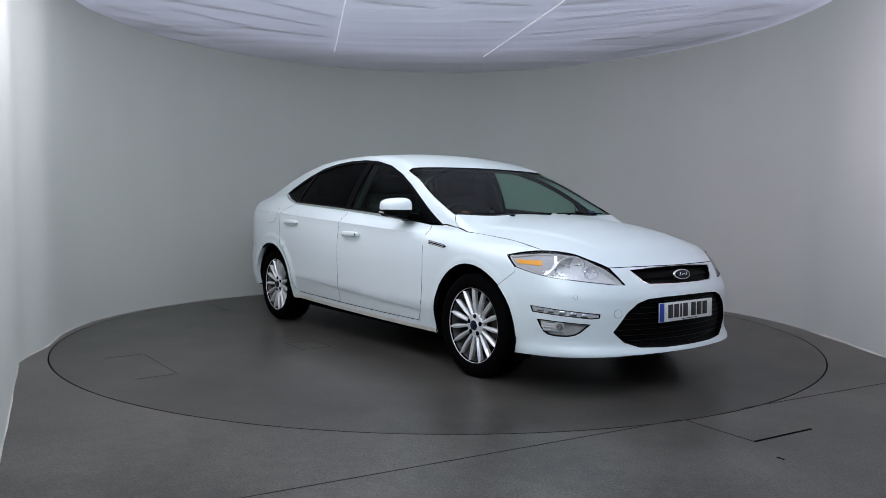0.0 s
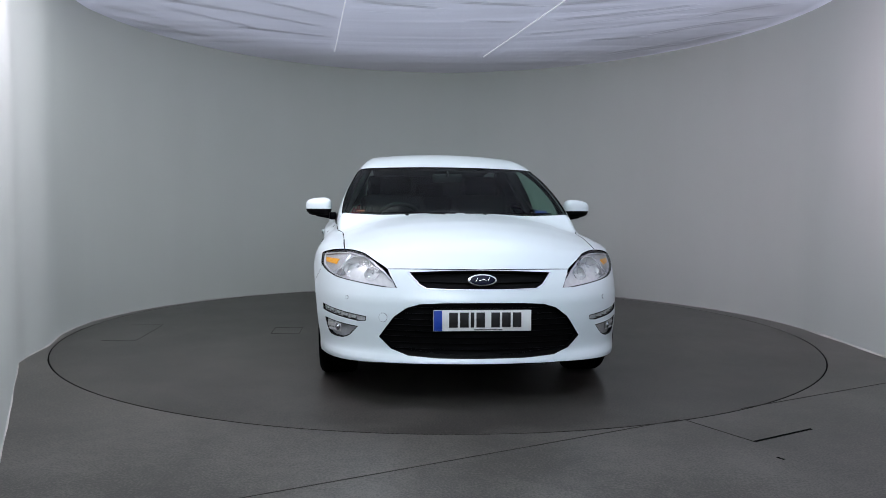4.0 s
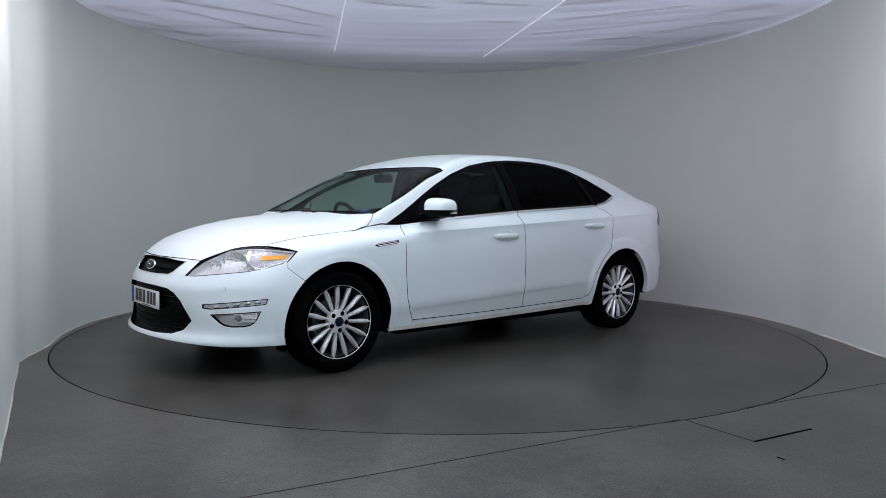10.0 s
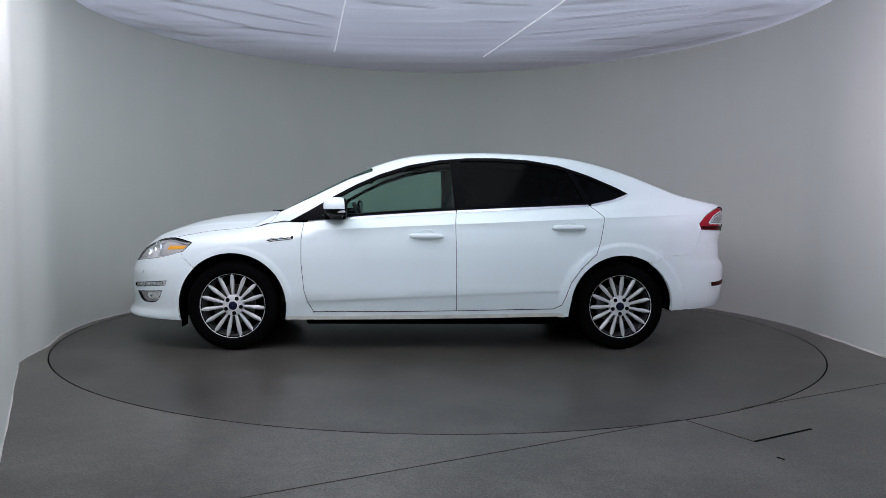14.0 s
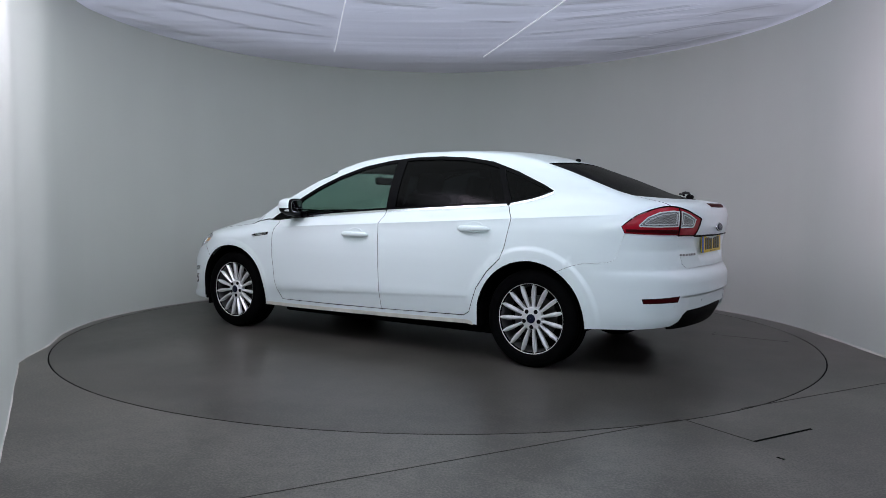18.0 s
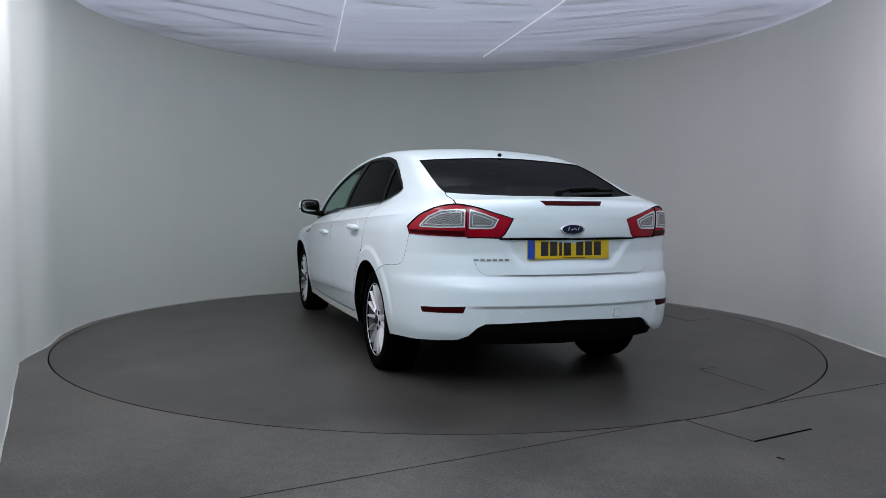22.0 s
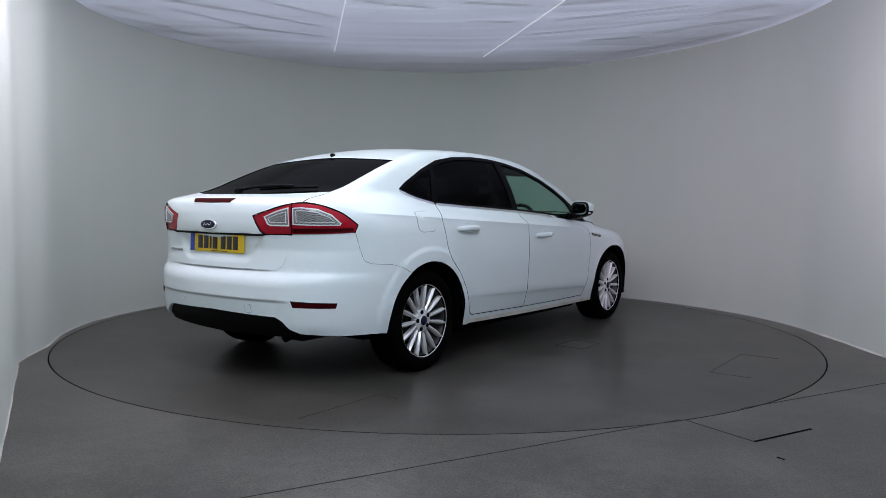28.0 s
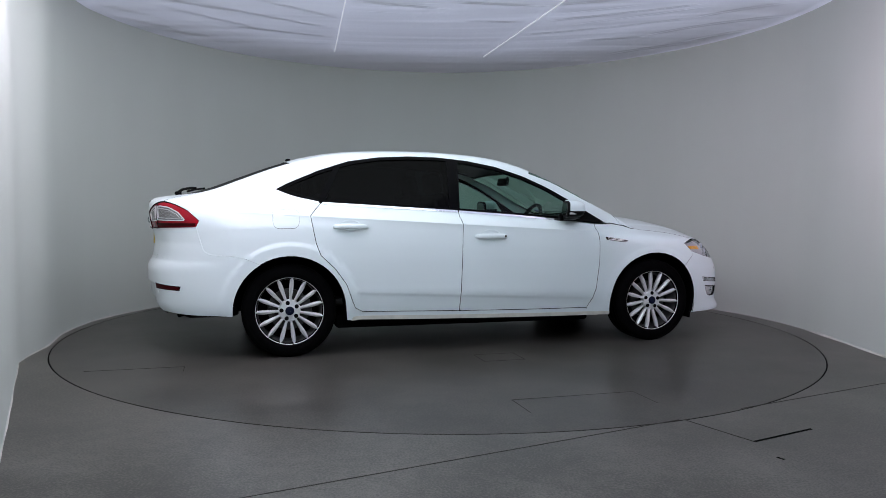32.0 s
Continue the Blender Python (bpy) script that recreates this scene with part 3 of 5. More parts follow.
def hull_part(name, data, mat, parent, label="", mirror=False, edge=None):
    p, nor, faces = data
    if mirror:
        p, nor = p * (1, -1, 1), nor * (1, -1, 1)
        faces = [f[::-1] for f in faces]
    me = bpy.data.meshes.new(name)
    me.from_pydata([tuple(v) for v in p], [], faces)
    me.polygons.foreach_set("use_smooth", [True] * len(me.polygons))
    me.normals_split_custom_set_from_vertices([tuple(v) for v in nor])
    me.materials.append(mat)
    if edge is not None:
        me.materials.append(edge)
        me.polygons.foreach_set("material_index", [1 if len(f) == 4 else 0 for f in faces])
    ob = new(name, me)
    ob.parent = parent
    if label:
        tagged(ob, label)
    return ob


def both(data):
    """A half and its mirror image as one piece."""
    p, nor, faces = data
    n = len(p)
    return np.concatenate([p, p * (1, -1, 1)]), np.concatenate([nor, nor * (1, -1, 1)]), faces + [tuple(v + n for v in f[::-1]) for f in faces]


def sym(half):
    """Closes an outline that is given from the middle of the car to its left side and back."""
    return half + [(x, -y, z) for x, y, z in reversed(half) if abs(y) > 1e-6]


def side(*pts):
    """Points of a left-side outline given as (x, z), laid on the hull."""
    a = np.array(pts, float)
    o = np.stack([a[:, 0], 0 * a[:, 0], a[:, 1]], 1)
    return [tuple(q) for q in cast(o, np.tile([0.0, 1.0, 0.0], (len(a), 1)))]


def arc(cx, r, a0, a1, n=18):
    return [(cx + r * math.cos(radians(a0 + (a1 - a0) * i / n)), 0.325 + r * math.sin(radians(a0 + (a1 - a0) * i / n))) for i in range(n + 1)]


car = tagged(new("car"), "white five-door saloon car with alloy wheels and dark rear windows", "car")
ARCH = 0.384

# Outlines shared by neighbouring panels.
DLO_TOP = [(1.017, 0.943), (0.878, 1.021), (0.714, 1.12), (0.546, 1.213), (0.373, 1.292), (0.151, 1.366), (-0.074, 1.407), (-0.303, 1.428), (-0.53, 1.43), (-0.76, 1.416), (-0.986, 1.380), (-1.208, 1.305), (-1.429, 1.209), (-1.505, 1.168)]
DLO_LOW = [(-1.359, 1.113), (-1.21, 1.083), (-0.693, 1.057), (-0.218, 1.032), (0.183, 1.007), (0.597, 0.975)]
REAR_DOOR_BACK = [(-1.20, 1.075), (-1.285, 0.985), (-1.27, 0.90), (-1.25, 0.80), (-1.22, 0.715), (-1.12, 0.62), (-1.04, 0.51), (-1.0, 0.40), (-0.975, 0.34), (-0.92, 0.31)]
FRONT_EDGE = [(0.845, 0.285), (0.885, 0.36), (0.91, 0.44), (0.93, 0.64), (0.93, 0.80), (0.92, 0.935)]

front_door = side(*FRONT_EDGE, (0.60, 0.967), (0.18, 0.999), (-0.195, 1.023), (-0.185, 0.93), (-0.19, 0.79), (-0.195, 0.5), (-0.20, 0.294))
rear_door = side((-0.20, 0.294), (-0.195, 0.5), (-0.19, 0.79), (-0.185, 0.93), (-0.195, 1.023), (-0.70, 1.048), *REAR_DOOR_BACK)
COWL = (1.10, 0.769, 0.995)
HOOD_SIDE = [(1.87, 0.735, 0.806), (1.64, 0.745, 0.852), (1.36, 0.762, 0.88), (1.25, 0.768, 0.90), (1.17, 0.79, 0.925)]
HEAD = [(2.24, 0.445, 0.620), (2.215, 0.472, 0.668), (2.155, 0.518, 0.722), (2.08, 0.573, 0.766), (2.005, 0.62, 0.793), (1.93, 0.68, 0.806), (1.87, 0.735, 0.806), (1.72, 0.88, 0.786), (1.76, 0.885, 0.745), (1.79, 0.88, 0.715), (1.90, 0.834, 0.682), (2.0, 0.782, 0.662), (2.14, 0.65, 0.643), (2.22, 0.53, 0.629)]
fender = side((0.845, 0.285), (0.835, 0.228), (1.052, 0.228), *arc(1.425, ARCH, 194, 46), (1.79, 0.685)) + [HEAD[9], HEAD[8], HEAD[7]] + HOOD_SIDE + \
    [(1.06, 0.81, 0.936)] + side((1.02, 0.935), *FRONT_EDGE[:0:-1])
GLASS_SIDE = [(-2.02, 0.63, 1.145), (-1.905, 0.625, 1.175), (-1.68, 0.613, 1.262), (-1.55, 0.602, 1.305), (-1.40, 0.587, 1.358)]
SCREEN_SIDE = [(0.425, 0.707, 1.337), (0.60, 0.715, 1.255), (0.85, 0.757, 1.115), (1.06, 0.772, 1.012), (1.08, 0.773, 1.003)]
LAMP = [(-2.02, 0.86, 0.947), (-2.098, 0.814, 1.018), (-2.197, 0.735, 1.066), (-2.256, 0.652, 1.075), (-2.30, 0.595, 1.067), (-2.351, 0.471, 1.029), (-2.372, 0.36, 0.995), (-2.351, 0.40, 0.912), (-2.34, 0.425, 0.890), (-2.287, 0.60, 0.893), (-2.15, 0.79, 0.899), (-2.04, 0.855, 0.906)]
BOOT_LINE = [(-2.02, 0.63, 1.145), (-2.10, 0.65, 1.12), (-2.20, 0.648, 1.092), LAMP[3]]
shell = side((0.845, 0.228), (-1.03, 0.25), *arc(-1.425, ARCH, -11, 122)[2:], (-1.72, 0.690), (-1.79, 0.708), (-1.88, 0.714), (-1.945, 0.721), (-1.978, 0.734), (-1.995, 0.756), (-2.008, 0.80)) + [LAMP[11], LAMP[0], LAMP[1], LAMP[2], *BOOT_LINE[:0:-1]] + \
    GLASS_SIDE + [(-1.41, 0.5, 1.366), (-1.426, 0.3, 1.383), (-1.42, -0.004, 1.392), (0.465, -0.004, 1.39), (0.465, 0.3, 1.385), (0.45, 0.62, 1.347)] + SCREEN_SIDE + [COWL, (1.125, 0.782, 0.955), (1.17, 0.79, 0.925), (1.06, 0.81, 0.940)] + \
    side((1.03, 0.938), *DLO_TOP, *DLO_LOW[:1], *REAR_DOOR_BACK[:-1], (-0.92, 0.31), (-0.20, 0.294), (0.845, 0.285))
FUEL = [(-1.543, -0.878, 1.005), (-1.525, -0.87, 1.022), (-1.39, -0.865, 1.027), (-1.362, -0.88, 1.008), (-1.360, -0.92, 0.925), (-1.385, -0.928, 0.896), (-1.51, -0.926, 0.894), (-1.54, -0.92, 0.918)]

HOOD_EDGE = [(2.25, 0, 0.730), (2.235, 0.2, 0.729), (2.205, 0.37, 0.727), (2.165, 0.50, 0.722)] + HEAD[3:7] + HOOD_SIDE[1:] + [(1.125, 0.782, 0.955), COWL, (1.122, 0.66, 1.006), (1.148, 0.4, 1.014), (1.168, 0, 1.020)]
bumper = [(2.25, 0, 0.723), (2.235, 0.2, 0.722), (2.205, 0.37, 0.720), (2.165, 0.495, 0.716)] + [HEAD[1], HEAD[0]] + HEAD[:8:-1] + side((1.79, 0.685), *arc(1.425, ARCH, 46, -16)) + \
    [(1.99, 0.83, 0.214), (2.18, 0.68, 0.228), (2.307, 0.45, 0.237), (2.366, 0.2, 0.240), (2.38, 0, 0.240)]
GRILLE_UP = [(2.24, 0, 0.717), (2.235, 0.16, 0.716), (2.207, 0.394, 0.707), (2.25, 0.352, 0.662), (2.268, 0.338, 0.643), (2.288, 0.298, 0.622), (2.313, 0.13, 0.6185), (2.318, 0, 0.618)]
GRILLE_LOW = [(2.34, 0, 0.555), (2.32, 0.2, 0.552), (2.305, 0.33, 0.546), (2.29, 0.40, 0.525), (2.27, 0.464, 0.477), (2.23, 0.54, 0.365), (2.26, 0.478, 0.302), (2.30, 0.39, 0.266), (2.34, 0.23, 0.257), (2.36, 0, 0.257)]
DRL = [(1.90, 0.861, 0.506), (1.913, 0.857, 0.468), (2.03, 0.77, 0.455), (2.17, 0.65, 0.439), (2.20, 0.61, 0.444), (2.20, 0.608, 0.469), (2.05, 0.76, 0.489)]
FOG = [(1.938, 0.846, 0.432), (1.958, 0.835, 0.385), (1.972, 0.825, 0.360), (1.995, 0.810, 0.343), (2.03, 0.79, 0.336), (2.085, 0.745, 0.336), (2.115, 0.72, 0.344), (2.135, 0.70, 0.358), (2.176, 0.653, 0.411)]
LID_LOW = [(-2.287, 0.60, 0.890), (-2.30, 0.565, 0.77), (-2.31, 0.54, 0.71), (-2.325, 0.50, 0.684), (-2.35, 0.3, 0.683), (-2.378, 0, 0.682)]
LID = [(-2.225, 0, 1.122), (-2.2, 0.26, 1.124), (-2.14, 0.42, 1.128), (-2.07, 0.56, 1.137), *BOOT_LINE] + LAMP[4:9] + LID_LOW
rear_bumper = LID_LOW[::-1] + [(-2.15, 0.79, 0.895), (-2.04, 0.855, 0.902)] + side((-2.008, 0.80), (-1.995, 0.756), (-1.978, 0.734), (-1.945, 0.721), (-1.88, 0.714), (-1.79, 0.708), (-1.72, 0.690), *arc(-1.425, ARCH, 122, 184)) + \
    [(-1.85, 0.895, 0.303), (-2.08, 0.82, 0.308), (-2.26, 0.64, 0.327), (-2.29, 0.585, 0.355), (-2.315, 0.545, 0.395), (-2.335, 0.50, 0.415), (-2.39, 0, 0.428)]


def flipped(loop):
    return [(x, -y, z) for x, y, z in loop]


hull_part("hood", panel_data("hood", sym(HOOD_EDGE), gap=0.0006, step=0.02), PAINT, car, edge=UNDER_AND_GAPS)
front_bumper = hull_part("front_bumper", panel_data("front", sym(bumper), [sym(GRILLE_UP), sym(GRILLE_LOW), DRL, flipped(DRL), FOG, flipped(FOG)], step=0.022, gap=-0.0008, depth=0.035, folds=[side(*arc(1.425, r, -12, 44, 24)) for r in (0.39, 0.405, 0.415, 0.4275, 0.439, 0.450)]), PAINT, car, edge=UNDER_AND_GAPS)
FOLD_X = np.arange(-2.0, 1.0, 0.02)
FOLDS = [side(*[(x, 0.93 - 0.0487 * (x + 0.18) + d) for x in FOLD_X]) for d in (-0.02, -0.009, -0.003, 0.003, 0.012)]
LOW_X = np.arange(-0.99, 0.91, 0.012)
LOW_FOLDS = [side(*[(x, 0.405 - 0.0446 * (x + 0.19) + d) for x in LOW_X]) for d in (-0.013, -0.0065, 0.0, 0.0065, 0.013)]
FLARE = {1.425: (0.394, 0.405, 0.416, 0.425, 0.435, 0.445), -1.425: (0.395, 0.43, 0.448, 0.458, 0.468, 0.478, 0.488)}
ARCH_FOLDS = {cx: [side(*arc(cx, r, a0, a1, 44)) for r in FLARE[cx]] for cx, a0, a1 in ((1.425, 50, 186), (-1.425, 12, 122))}
d_shell = panel_data("fan", shell, step=0.03, gap=0.0020, folds=FOLDS + ARCH_FOLDS[-1.425])
d_fender = panel_data("fan", fender, step=0.025, gap=0.0020, folds=FOLDS + ARCH_FOLDS[1.425])
d_front, d_rear = [panel_data("fan", lp, step=0.03, gap=0.0020, folds=FOLDS + LOW_FOLDS) for lp in (front_door, rear_door)]
hull_part("body_shell", both(d_shell), PAINT, car, edge=UNDER_AND_GAPS)
doors, fenders = {}, {}
for s in (1, -1):
    fenders[s] = hull_part("fender", d_fender, PAINT, car, edge=UNDER_AND_GAPS, mirror=s < 0)
    doors[s, "front"] = hull_part("front_door", d_front, PAINT, car, edge=UNDER_AND_GAPS, mirror=s < 0)
    doors[s, "rear"] = hull_part("rear_door", d_rear, PAINT, car, edge=UNDER_AND_GAPS, mirror=s < 0)


def across(z, half, n=40):
    """A line across the tail at one height."""
    a = np.linspace(-half, half, n)
    o = np.stack([0 * a - 1.2, a, 0 * a + z], 1)
    return [tuple(q) for q in cast(o, np.tile([-1.0, 0.0, 0.0], (n, 1)))]


REAR_FOLDS = [across(z, 0.60) for z in (0.496, 0.502, 0.508, 0.514, 0.520)] + [across(z, 0.76) for z in (0.646, 0.654, 0.662, 0.670, 0.678)] + [side(*arc(-1.425, r, 128, 182, 24)) for r in FLARE[-1.425]]
LID_FOLDS = [across(z, 0.40) for z in (0.879, 0.883, 0.889, 0.894)]
boot_lid = hull_part("boot_lid", panel_data("tail", sym(LID), step=0.016, gap=0.002, folds=LID_FOLDS), PAINT, car, edge=UNDER_AND_GAPS)
rear_bumper_ob = hull_part("rear_bumper", panel_data("rear", sym(rear_bumper), step=0.025, gap=-0.0008, depth=0.035, folds=REAR_FOLDS), PAINT, car)
hull_part("windscreen", panel_data("fan", sym([(0.47, 0, 1.389), (0.47, 0.3, 1.384), (0.455, 0.62, 1.345), (0.43, 0.705, 1.336), *SCREEN_SIDE[1:], (1.14, 0.778, 0.965), (1.19, 0.5, 0.985), (1.21, 0, 0.995)]), gap=0.001, offset=-0.004, depth=0.004), GLASS, car, "green-tinted clear windscreen").visible_shadow = False
hull_part("rear_window", panel_data("fan", sym([(-1.424, 0, 1.39), (-1.43, 0.3, 1.381), (-1.414, 0.5, 1.364), *GLASS_SIDE[::-1], (-2.07, 0.56, 1.137), (-2.14, 0.42, 1.128), (-2.2, 0.26, 1.124), (-2.225, 0, 1.122)]), gap=0.001, offset=-0.004, depth=0.004), PRIVACY, car, "dark privacy rear window")


def surface_point(x=None, y=None, z=None, way=(0, 1, 0)):
    """A point on the hull along one axis, and the outward normal there."""
    o = np.array([[x or 0.0, y or 0.0, z or 0.0]])
    p = cast(o, np.array([way], float))
    return Vector(p[0]), Vector(normals(p)[0])


def placed(p, n, up=(0, 0, 1)):
    """A pose at p whose z axis points along n and whose y axis is close to up."""
    n = Vector(n).normalized()
    x = Vector(up).cross(n).normalized()
    y = n.cross(x)
    return Matrix(((x.x, y.x, n.x, p[0]), (x.y, y.y, n.y, p[1]), (x.z, y.z, n.z, p[2]), (0, 0, 0, 1)))


def sided(bm, s):
    """Mirrors a left-side piece to the right for s = -1."""
    if s < 0:
        bm.transform(Matrix.Diagonal((1, -1, 1, 1)))
        bmesh.ops.reverse_faces(bm, faces=list(bm.faces))
    return bm


# ---- side windows ----
PANE_FRONT = [(0.80, 0.978), (0.70, 1.105), (0.546, 1.192), (0.373, 1.272), (0.151, 1.346), (-0.06, 1.387), (-0.15, 1.396), (-0.182, 1.046), (0.183, 1.022), (0.597, 0.991)]
PANE_REAR = [(-0.262, 1.05), (-0.232, 1.404), (-0.303, 1.41), (-0.53, 1.41), (-0.76, 1.397), (-0.94, 1.366), (-1.05, 1.336), (-1.165, 1.098), (-0.693, 1.073)]
PANE_QUARTER = [(-1.10, 1.322), (-1.208, 1.285), (-1.42, 1.195), (-1.478, 1.168), (-1.359, 1.13), (-1.215, 1.10)]
frame_loop = side(*DLO_TOP, *DLO_LOW)
d_frame = panel_data("fan", frame_loop, [side(*PANE_FRONT), side(*PANE_REAR), side(*PANE_QUARTER)], gap=0.0, offset=-0.002, depth=0.02, step=0.025)
d_panes = [panel_data("fan", side(*lp), gap=-0.004, offset=-0.008, depth=0.0) for lp in (PANE_FRONT, PANE_REAR, PANE_QUARTER)]
BELT = [(0.61, 0.972), (0.597, 0.973), (0.183, 1.005), (-0.19, 1.029), (-0.20, 1.0295), (-0.693, 1.055), (-1.19, 1.080), (-1.215, 1.083), (-1.359, 1.112), (-1.46, 1.142), (-1.508, 1.166)]


def strip(points, drop):
    return side(*points) + side(*[(x, z - drop) for x, z in reversed(points)])


d_belts = [panel_data("fan", strip(BELT[a:b], 0.016), gap=0.0, offset=0.004, depth=0.006, step=0.02) for a, b in ((0, 4), (4, 7), (7, 11))]
for s in (1, -1):
    frame_ob = hull_part("window_surround", d_frame, GLOSS_BLACK, car, "gloss black window surround and pillar", mirror=s < 0)
    for d, mat, lab in zip(d_panes, (GLASS, PRIVACY, PRIVACY), ("green-tinted front door glass", "dark privacy rear door glass", "dark privacy quarter glass")):
        hull_part("pane", d, mat, frame_ob, lab, mirror=s < 0)
    for d in d_belts:
        hull_part("belt_trim", d, CHROME, frame_ob, "thin chrome strip under the side windows", mirror=s < 0)


# ---- door handles, vents, fuel flap ----
def handle_bar(x, z):
    p, n = surface_point(x=x, z=z)
    m = placed(p, n)
    bm = bmesh.new()
    rings = []
    for k in range(13):
        u = -1 + 2 * k / 12
        w = 0.019 * (1 - 0.12 * abs(u) ** 3) * (0.6 if k in (0, 12) else 1)
        out = 0.012 + 0.026 * (1 - abs(u) ** 4)
        rings.append([bm.verts.new((0.122 * u, w * math.cos(a), out + 0.011 * math.sin(a))) for a in [2 * math.pi * i / 10 for i in range(10)]])
    for a, b in zip(rings, rings[1:]):
        for i in range(10):
            bm.faces.new((a[i], a[(i + 1) % 10], b[(i + 1) % 10], b[i]))
    bm.faces.new(rings[0][::-1])
    bm.faces.new(rings[-1])
    bmesh.ops.recalc_face_normals(bm, faces=list(bm.faces))
    bm.transform(m)
    return shade(bm, 60)


def cup(x, z, w=0.075, h=0.040):
    """The dished recess behind a door handle, as a shallow proud lip."""
    p, n = surface_point(x=x, z=z)
    bm = bmesh.new()
    rings = []
    for r, out in ((1.0, 0.0005), (0.94, 0.003), (0.84, 0.001), (0.5, -0.002), (0.02, -0.003)):
        rings.append([bm.verts.new((w * r * math.cos(2 * math.pi * i / 28), h * r * math.sin(2 * math.pi * i / 28), out + 0.002)) for i in range(28)])
    for a, b in zip(rings, rings[1:]):
        for i in range(28):
            bm.faces.new((a[i], a[(i + 1) % 28], b[(i + 1) % 28], b[i]))
    bm.transform(placed(p, n))
    return shade(bm, 60)


for s in (1, -1):
    for name, x, z in (("front", 0.027, 0.842), ("rear", -1.012, 0.908)):
        part("handle", sided(handle_bar(x, z), s), PAINT, doors[s, name], "white pull handle")
        part("handle_cup", sided(cup(x, z + 0.012), s), PAINT, doors[s, name])
    if s < 0:
        p, n = surface_point(x=0.13, z=0.842)
        part("lock", sided(tube(0.008, 0.004, seg=16, turn=None), 1), STEEL, doors[s, "front"]).matrix_basis = Matrix.Diagonal((1, -1, 1, 1)) @ placed(p + n * 0.036, n)

d_vent = panel_data("fan", side((1.178, 0.803), (1.15, 0.815), (0.985, 0.835), (0.99, 0.813), (1.155, 0.793)), gap=0.0, offset=0.004, depth=0.006, step=0.02)
d_bars = [panel_data("fan", side((1.165, 0.8055 - k), (1.15, 0.8115 - k), (1.0, 0.829 - k), (1.0, 0.825 - k), (1.15, 0.807 - k)), gap=0.0, offset=0.008, depth=0.005, step=0.02) for k in (0.0, 0.0105)]
for s in (1, -1):
    vent = hull_part("side_vent", d_vent, GLOSS_BLACK, fenders[s], "black side vent with chrome bars", mirror=s < 0)
    for d in d_bars:
        hull_part("vent_bar", d, CHROME, vent, mirror=s < 0)
hull_part("fuel_flap", panel_data("fan", FUEL, gap=0.0026, offset=0.002, depth=0.004, step=0.02, corner=0.02), PAINT, car)
hull_part("fuel_flap_joint", panel_data("fan", FUEL, gap=0.001, offset=0.0008, depth=0.001, step=0.02, corner=0.02), UNDER_AND_GAPS, car)


# ---- door mirrors ----
def blob(ax, ay, az, power=2.6, seg=28, rings=16):
    bm = bmesh.new()
    grid = []
    for j in range(rings + 1):
        v = -math.pi / 2 + math.pi * j / rings
        row = []
        for i in range(seg):
            u = 2 * math.pi * i / seg
            f = lambda q: math.copysign(abs(q) ** (2 / power), q)
            row.append(bm.verts.new((ax * f(math.cos(v)) * f(math.cos(u)), ay * f(math.cos(v)) * f(math.sin(u)), az * f(math.sin(v)))))
        grid.append(row)
    for a, b in zip(grid, grid[1:]):
        for i in range(seg):
            bm.faces.new((a[i], a[(i + 1) % seg], b[(i + 1) % seg], b[i]))
    bmesh.ops.remove_doubles(bm, verts=list(bm.verts), dist=1e-5)
    bmesh.ops.recalc_face_normals(bm, faces=list(bm.faces))
    return bm


def mirror_half(upper):
    """The mirror's shell above or below its joint line; flat towards the driver."""
    bm = blob(0.096, 0.096, 0.067, 3.0)
    for v in bm.verts:
        if v.co.x < -0.045:
            v.co.x = -0.045 + (v.co.x + 0.045) * 0.12
        v.co.z *= 1 - 0.16 * (v.co.y / 0.112)
        v.co.x -= 0.02 * v.co.y / 0.112
    cut = -0.014
    bmesh.ops.bisect_plane(bm, geom=list(bm.verts) + list(bm.edges) + list(bm.faces), plane_co=(0, 0, cut), plane_no=(0, 0, 1), clear_inner=upper, clear_outer=not upper)
    bmesh.ops.holes_fill(bm, edges=[e for e in bm.edges if len(e.link_faces) == 1], sides=0)
    if not upper:
        for v in bm.verts:
            v.co.x *= 0.96
            v.co.y *= 0.97
    bm.transform(pose(0.678, 0.945, 1.052))
    return shade(bm, 40)


for s in (1, -1):
    arm = part("door_mirror", sided(join(box(0.10, 0.14, 0.036, (0.690, 0.895, 0.990), 0.012, pose(0, 0, 0, 10, 0, 0)), box(0.16, 0.05, 0.055, (0.70, 0.842, 0.988), 0.012)), s), GLOSS_BLACK, car, "white door mirror on a black foot")
    arm.location = (-0.010, 0.018 * s, -0.004)
    part("mirror_cap", sided(mirror_half(True), s), PAINT, arm, "white mirror cap")
    part("mirror_base", sided(mirror_half(False), s), BLACK, arm)
    bezel = blob(0.014, 0.089, 0.063, 3.4)
    bezel.transform(pose(0.6265, 0.948, 1.051, 0, 0, 10))
    part("mirror_bezel", sided(shade(bezel, 50), s), BLACK, arm)
    glass = blob(0.004, 0.072, 0.047, 3.2)
    glass.transform(pose(0.6130, 0.949, 1.053, 0, 0, 10))
    part("mirror_glass", sided(shade(glass, 50), s), MIRROR, arm, "mirror glass")
    part("indicator", sided(box(0.12, 0.05, 0.016, (0.668, 1.005, 1.020), 0.006, pose(0, 0, 0, 0, 0, -12)), s), LENS_WHITE, arm, "clear indicator strip")


